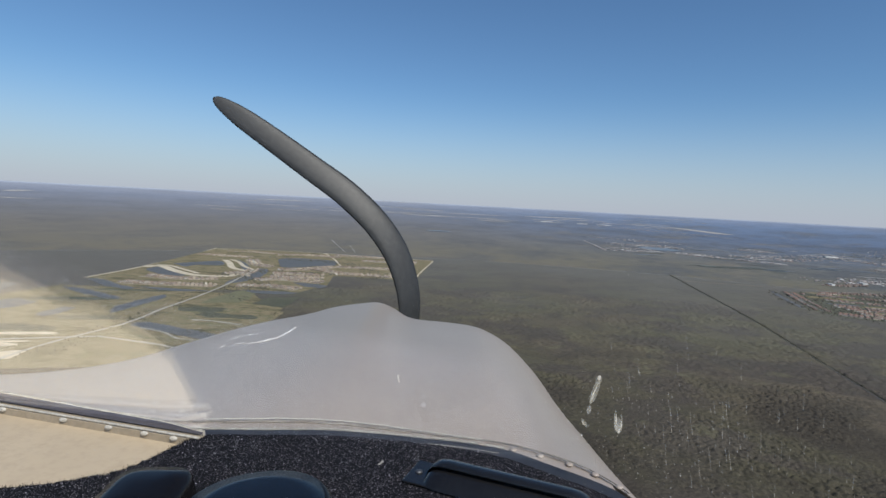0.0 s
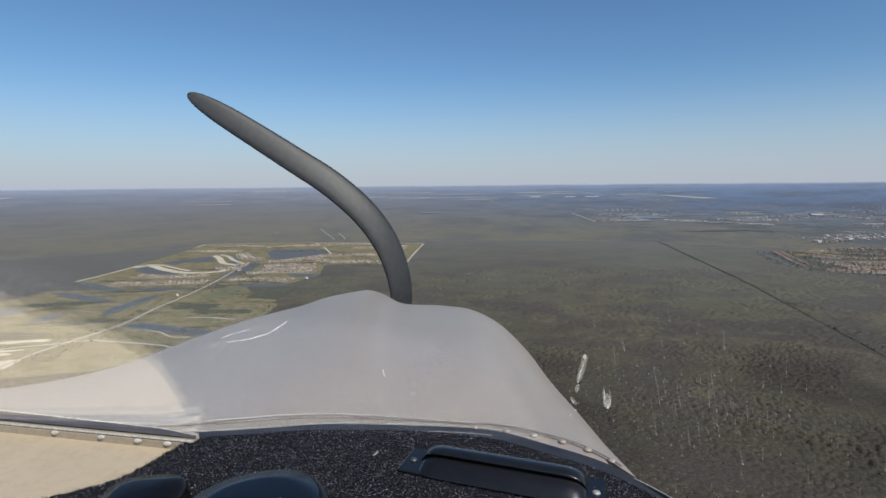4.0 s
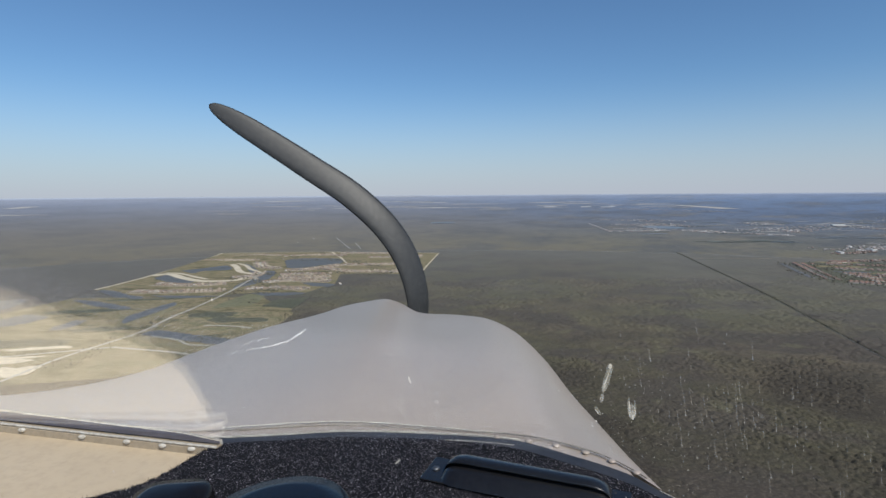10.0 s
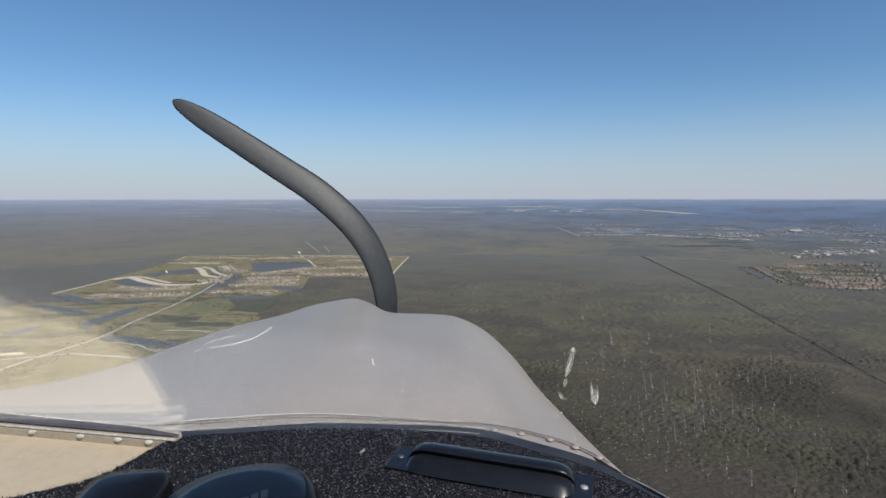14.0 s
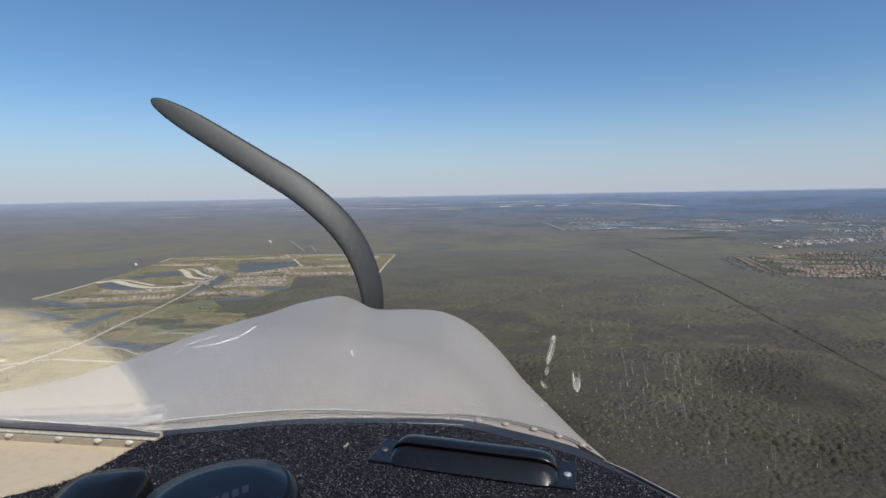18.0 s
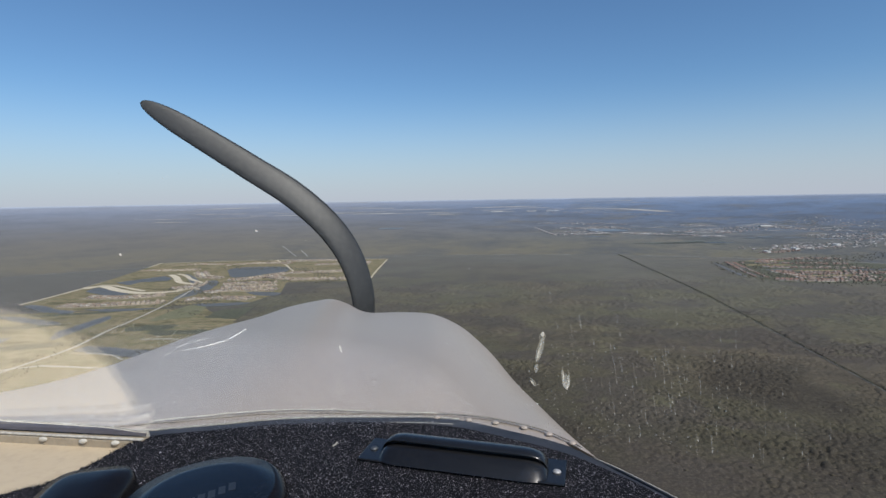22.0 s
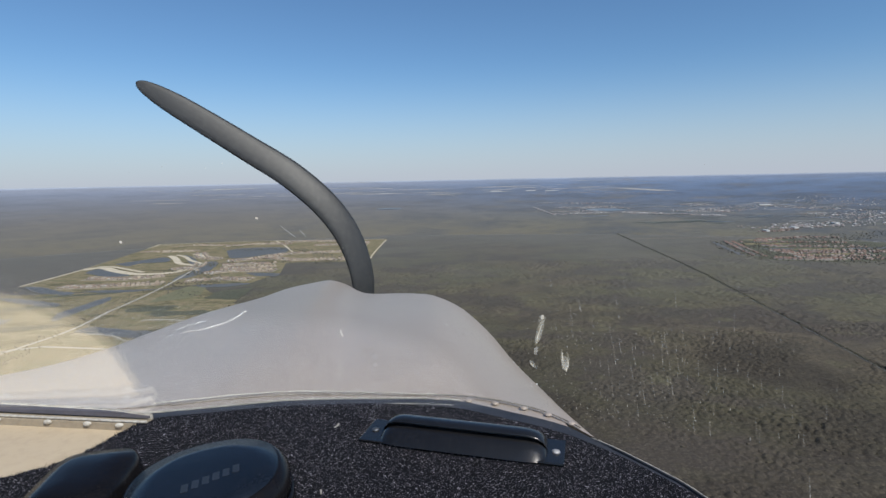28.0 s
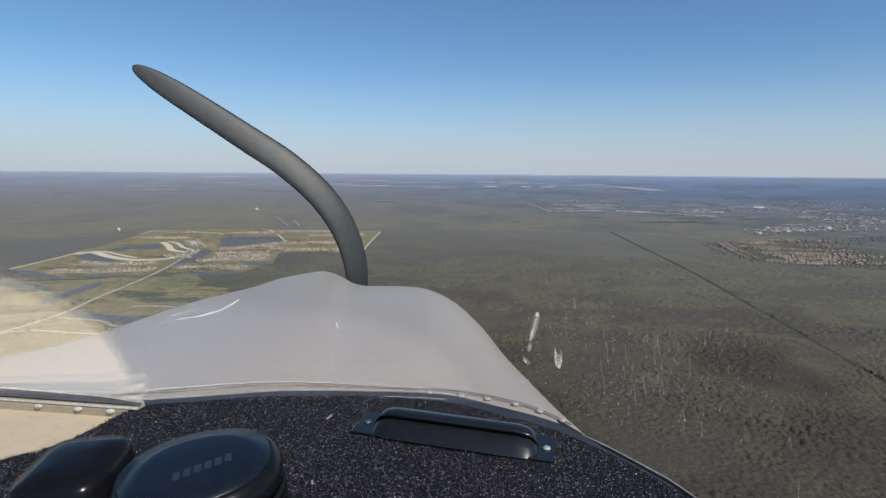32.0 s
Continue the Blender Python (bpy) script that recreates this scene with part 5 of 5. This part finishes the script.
# two dried splashes, each a bright core in a fainter film, with a smear beside them, and single chips
for az, el, length, width, lean, bend, m in [(15.78, -15.7, 1.0, 0.62, -14, 0.0, M_SPLASH), (15.82, -15.5, 0.5, 0.30, -10, 0.0, M_CORE), (15.55, -16.9, 2.5, 0.60, -14, 0.04, M_SPLASH), (15.36, -17.5, 1.4, 0.36, -12, 0.0, M_SPLASH), (15.40, -17.3, 1.0, 0.13, -12, 0.1, M_CORE), (15.62, -16.6, 0.8, 0.08, -14, 0.0, M_CORE),
                                             (17.86, -19.3, 2.0, 0.20, 8, 0.22, M_SPLASH), (18.52, -19.4, 1.8, 0.18, 4, -0.25, M_SPLASH), (18.2, -19.7, 1.5, 0.70, 6, 0.0, M_FAINT), (18.25, -20.0, 0.9, 0.42, 6, 0.0, M_SPLASH), (17.92, -19.1, 0.9, 0.09, 8, 0.12, M_CORE), (18.32, -20.2, 0.5, 0.16, 6, 0.0, M_CORE), (18.5, -19.6, 0.7, 0.06, 4, -0.1, M_CORE),
                                             (14.9, -20.0, 1.0, 0.34, 40, 0.0, M_SPLASH), (14.8, -20.05, 0.5, 0.14, 40, 0.0, M_CORE), (15.2, -18.7, 0.9, 0.36, -10, 0.0, M_FAINT),
                                             (-5.0, -17.4, 0.8, 0.10, 20, 0.3, M_CORE), (-24.5, -8.0, 0.3, 0.16, 30, 0.1, M_CORE), (-12.6, -6.5, 0.35, 0.14, 60, 0.0, M_CORE)]:
    streak(az, el, length, width, lean, bend, "dried_splash", m)

# worn scuffs on the cowling's shoulder
cowl_tree = BVHTree.FromPolygons([v.co.copy() for v in cowling.data.vertices], [tuple(p.vertices) for p in cowling.data.polygons])
for a0, e0, a1, e1, r in [(-19.6, -14.42, -18.4, -14.2, 0.0009), (-20.5, -15.15, -18.1, -14.95, 0.0008), (-18.0, -14.9, -16.5, -14.55, 0.0013), (-16.3, -14.45, -15.5, -14.05, 0.0016), (-15.4, -13.98, -14.8, -13.62, 0.0018), (-22.0, -15.4, -21.4, -15.2, 0.0008), (-21.0, -14.75, -19.8, -14.4, 0.0007)]:
    line = []
    for k in range(8):
        t = k / 7
        hit = cowl_tree.ray_cast(EYE, bearing(a0 + (a1 - a0) * t, e0 + (e1 - e0) * t + rnd.uniform(-0.04, 0.04)))[0]
        if hit is not None:
            line.append(hit + Vector((0, 0, 0.0005)))
    if len(line) > 2:
        part("scuff", tube(line, 0.55 * r, 6), M_CHIP, cowling, "white worn scuff")
speck = {}
for name, material in (("light", M_CHIP), ("dark", M_SEAM)):
    bm = bmesh.new()
    bmesh.ops.create_icosphere(bm, subdivisions=1, radius=1.0)
    me = bpy.data.meshes.new("speck")
    bm.to_mesh(me)
    bm.free()
    me.materials.append(material)
    speck[name] = me
for i in range(60):
    ob = new("speck", speck["light" if i % 3 else "dark"])
    p = cowl_point(rnd.randint(20, 96), rnd.uniform(0.03, 0.9))
    k = rnd.uniform(0.0004, 0.0010)
    ob.parent, ob.location, ob.scale = cowling, p, (k * rnd.uniform(0.7, 1.6), k * rnd.uniform(0.7, 2.0), k * 0.5)

# ---- small things on the glareshield
rnd = random.Random(9)
EDGE = [(-0.164, 0.3555), (-0.1655, 0.3475), (-0.1690, 0.338), (-0.1735, 0.326), (-0.180, 0.312), (-0.187, 0.3035), (-0.194, 0.2985), (-0.202, 0.2935), (-0.2149, 0.2865), (-0.229, 0.2815), (-0.2457, 0.2785), (-0.2572, 0.2715), (-0.268, 0.266), (-0.30, 0.258), (-0.40, 0.245), (-0.58, 0.235)]
mat = thing("carpet_mat", AIR, "black carpet mat with white flecks on the glareshield", "carpet")
mat.matrix_world = SET
edge_line = smooth_line(EDGE, 14)
front = [(x, y - 0.013) for x, y in right_line if x > -0.158]
peak = max(range(len(front)), key=lambda i: front[i][1])
rise, fall = front[:peak + 1], front[peak:][::-1]


def carpet_span(y):
    """Where the mat begins and ends across, at this distance ahead."""
    if y > EDGE[0][1]:
        a = float(np.interp(y, [p[1] for p in rise], [p[0] for p in rise]))
    else:
        a = float(np.interp(y, [p.y for p in edge_line[::-1]], [p.x for p in edge_line[::-1]]))
    return a, float(np.interp(y, [p[1] for p in fall], [p[0] for p in fall]))


bm = bmesh.new()
levels, y = [-0.106, 0.0, 0.08, 0.14, 0.17, 0.185, 0.2], 0.205
while y < front[peak][1] - 0.0004:
    levels.append(y)
    y += 0.0009 if y > 0.27 else 0.004
rings = []
for y in levels:
    a, c = carpet_span(y)
    a += rnd.uniform(-0.0016, 0.0016) + 0.0012 * math.sin(y * 900)
    rings.append([bm.verts.new((a, y, -0.1655)), bm.verts.new((a + 0.0008, y, -0.1607)), bm.verts.new(((a + c) / 2, y, -0.1605)), bm.verts.new((c, y, -0.1605)), bm.verts.new((c, y, -0.1655))])
for p, q in zip(rings, rings[1:]):
    for k in range(4):
        bm.faces.new((p[k], p[k + 1], q[k + 1], q[k]))
part("carpet_base", bm, M_CARPET, mat)
# loose fibres standing out of the pile and along its cut edge
verts, faces = [], []
def fibre(x, y, z, length):
    a, tilt = rnd.uniform(0, math.tau), rnd.uniform(0.2, 1.3)
    d = Vector((math.cos(a) * math.sin(tilt), math.sin(a) * math.sin(tilt), math.cos(tilt))) * length
    s = Vector((-math.sin(a), math.cos(a), 0)) * 0.00022
    b = len(verts)
    p = Vector((x, y, z))
    verts.extend((p - s, p + s, p + d))
    faces.append((b, b + 1, b + 2))
for i in range(9000):
    x, y = rnd.uniform(-0.24, 0.17), rnd.uniform(0.22, 0.385)
    lim = np.interp(x, [p[0] for p in front], [p[1] for p in front])
    left_edge = np.interp(y, [p[1] for p in EDGE[::-1]], [p[0] for p in EDGE[::-1]])
    if y < lim - 0.003 and x > left_edge + 0.002:
        fibre(x, y, -0.1606, rnd.uniform(0.0008, 0.0024))
for p in edge_line:
    for _ in range(26):
        fibre(p.x + rnd.uniform(-0.002, 0.003), p.y + rnd.uniform(-0.003, 0.003), -0.163, rnd.uniform(0.0015, 0.0035))
fib = new("fibre_nap", mesh_of("fibre_nap", verts, faces, M_CARPET))
fib.parent = mat
tagged(fib, kind="stuff")
for x, y, turn, n in [(-0.0368, 0.3360, -35, 2), (-0.0369, 0.2631, 10, 1)]:
    bm = bmesh.new()
    for k in range(n):
        box(bm, (-0.0004, -0.0016, -0.0003), (0.0004, 0.0016, 0.0003), 0.0, SET @ pose(x + k * 0.0007, y + k * 0.0022, -0.1596, 0, 12 * k, turn + 18 * k))
    ob = part("lint", bm, M_CREAM)
    tagged(ob, "scrap of pale lint lying on the black carpet", "lint")

# defroster outlet cover: a flat plate with a raised, open-fronted hood and two screws
vent = thing("defroster_cover", AIR, "black plastic defroster outlet cover screwed through black carpet", "vent")
vent.matrix_world = SET @ pose(0.0394, 0.3057, -0.1600, 0, 0, -19)
bm = bmesh.new()
box(bm, (-0.061, -0.011, 0.0), (0.058, 0.018, 0.0016), 0.0006)
part("plate", bm, M_VENT, vent)
bm = bmesh.new()
prof = [(0.017, 0.001), (0.0155, 0.009), (0.0125, 0.0145), (0.009, 0.0172), (0.004, 0.0182), (-0.0010, 0.0176), (-0.0022, 0.0164), (-0.0012, 0.0150), (0.002, 0.0138), (0.002, 0.0120), (-0.0045, 0.0118), (-0.0085, 0.0080), (-0.0125, 0.0012)]
rings = []
for x, k in ((-0.050, 0.10), (-0.0485, 0.5), (-0.046, 0.8), (-0.042, 0.95), (-0.037, 1.0), (0.033, 1.0), (0.0365, 0.985), (0.040, 0.94), (0.043, 0.86), (0.0455, 0.72), (0.0475, 0.48), (0.0485, 0.10)):
    rings.append([bm.verts.new((x, 0.006 + (y - 0.006) * (0.55 + 0.45 * k), max(0.001, z * k * 0.66))) for y, z in prof])
for a, b in zip(rings, rings[1:]):
    for k in range(len(prof) - 1):
        bm.faces.new((a[k], a[k + 1], b[k + 1], b[k]))
bm.faces.new(rings[0])
bm.faces.new(rings[-1])
part("hood", bm, M_VENT, vent, smooth=True)
for x, y in ((-0.0555, 0.003), (0.053, 0.002)):
    bm = bmesh.new()
    bmesh.ops.create_uvsphere(bm, u_segments=12, v_segments=6, radius=0.0024)
    for v in bm.verts:
        v.co.z = max(-0.0005, v.co.z * 0.5)
    s = part("screw", bm, M_STEEL if x > 0 else M_DARK_STEEL, vent, "bright steel screw head" if x > 0 else "dull dark screw head", smooth=True)
    s.location = (x, y, 0.0018)


def squircle(bm, rx, ry, levels, power, n=48):
    """A lofted pad: levels are (size, height)."""
    rings = []
    for k, z in levels:
        ring = []
        for i in range(n):
            a = i * math.tau / n
            c, s = math.cos(a), math.sin(a)
            q = (abs(c) ** power + abs(s) ** power) ** (-1 / power)
            ring.append(bm.verts.new((c * q * rx * k, s * q * ry * k, z)))
        rings.append(ring)
    for a, b in zip(rings, rings[1:]):
        for i in range(n):
            bm.faces.new((a[i], a[(i + 1) % n], b[(i + 1) % n], b[i]))
    bm.faces.new(rings[0][::-1])
    bm.faces.new(rings[-1])


# round satellite antenna
puck = thing("satellite_antenna", AIR, "round dark plastic satellite antenna with a pale maker's mark", "antenna")
puck.matrix_world = SET @ pose(-0.0815, 0.2405, -0.1600, 3, -5, 14) @ Matrix.Diagonal((1.05, 1.06, 0.89, 1))
bm = bmesh.new()
squircle(bm, 0.0350, 0.032, [(0.97, 0.0), (1.0, 0.003), (1.0, 0.012), (0.985, 0.0145)], 2.2)
part("base", bm, M_PAD, puck, smooth=True)
bm = bmesh.new()
squircle(bm, 0.0342, 0.0312, [(1.0, 0.0150), (1.0, 0.0205), (0.97, 0.0245), (0.90, 0.0275), (0.875, 0.0280)], 2.2)
part("rim", bm, M_PAD, puck, smooth=True)
bm = bmesh.new()
squircle(bm, 0.0342, 0.0312, [(0.865, 0.0274), (0.862, 0.0283), (0.6, 0.0294), (0.3, 0.0299), (0.02, 0.0300)], 2.2)
part("lid", bm, M_NAVY, puck, smooth=True)
for k in range(6):
    bm = bmesh.new()
    box(bm, (-0.0085 + k * 0.0039, -0.011 + k * 0.0012, 0.0294), (-0.0058 + k * 0.0039, -0.0055 + k * 0.0012, 0.0300))
    part("printed_bar", bm, M_MARK, puck, "pale grey printed bar")
# square antenna beside it
pad = thing("square_antenna", AIR, "dark rounded square plastic antenna on the carpet", "antenna")
pad.matrix_world = SET @ pose(-0.1395, 0.2500, -0.1600, 3, -4, 2) @ Matrix.Diagonal((0.88, 0.94, 0.85, 1))
bm = bmesh.new()
squircle(bm, 0.0225, 0.026, [(0.96, 0.0), (1.0, 0.004), (1.0, 0.014), (0.97, 0.021), (0.90, 0.0255), (0.6, 0.0275), (0.2, 0.028)], 4.5)
part("body", bm, M_PAD, pad, smooth=True)
bm = bmesh.new()
squircle(bm, 0.0228, 0.0263, [(1.0, 0.0), (1.0, 0.0035)], 4.5)
part("foot", bm, M_RUBBER, pad)
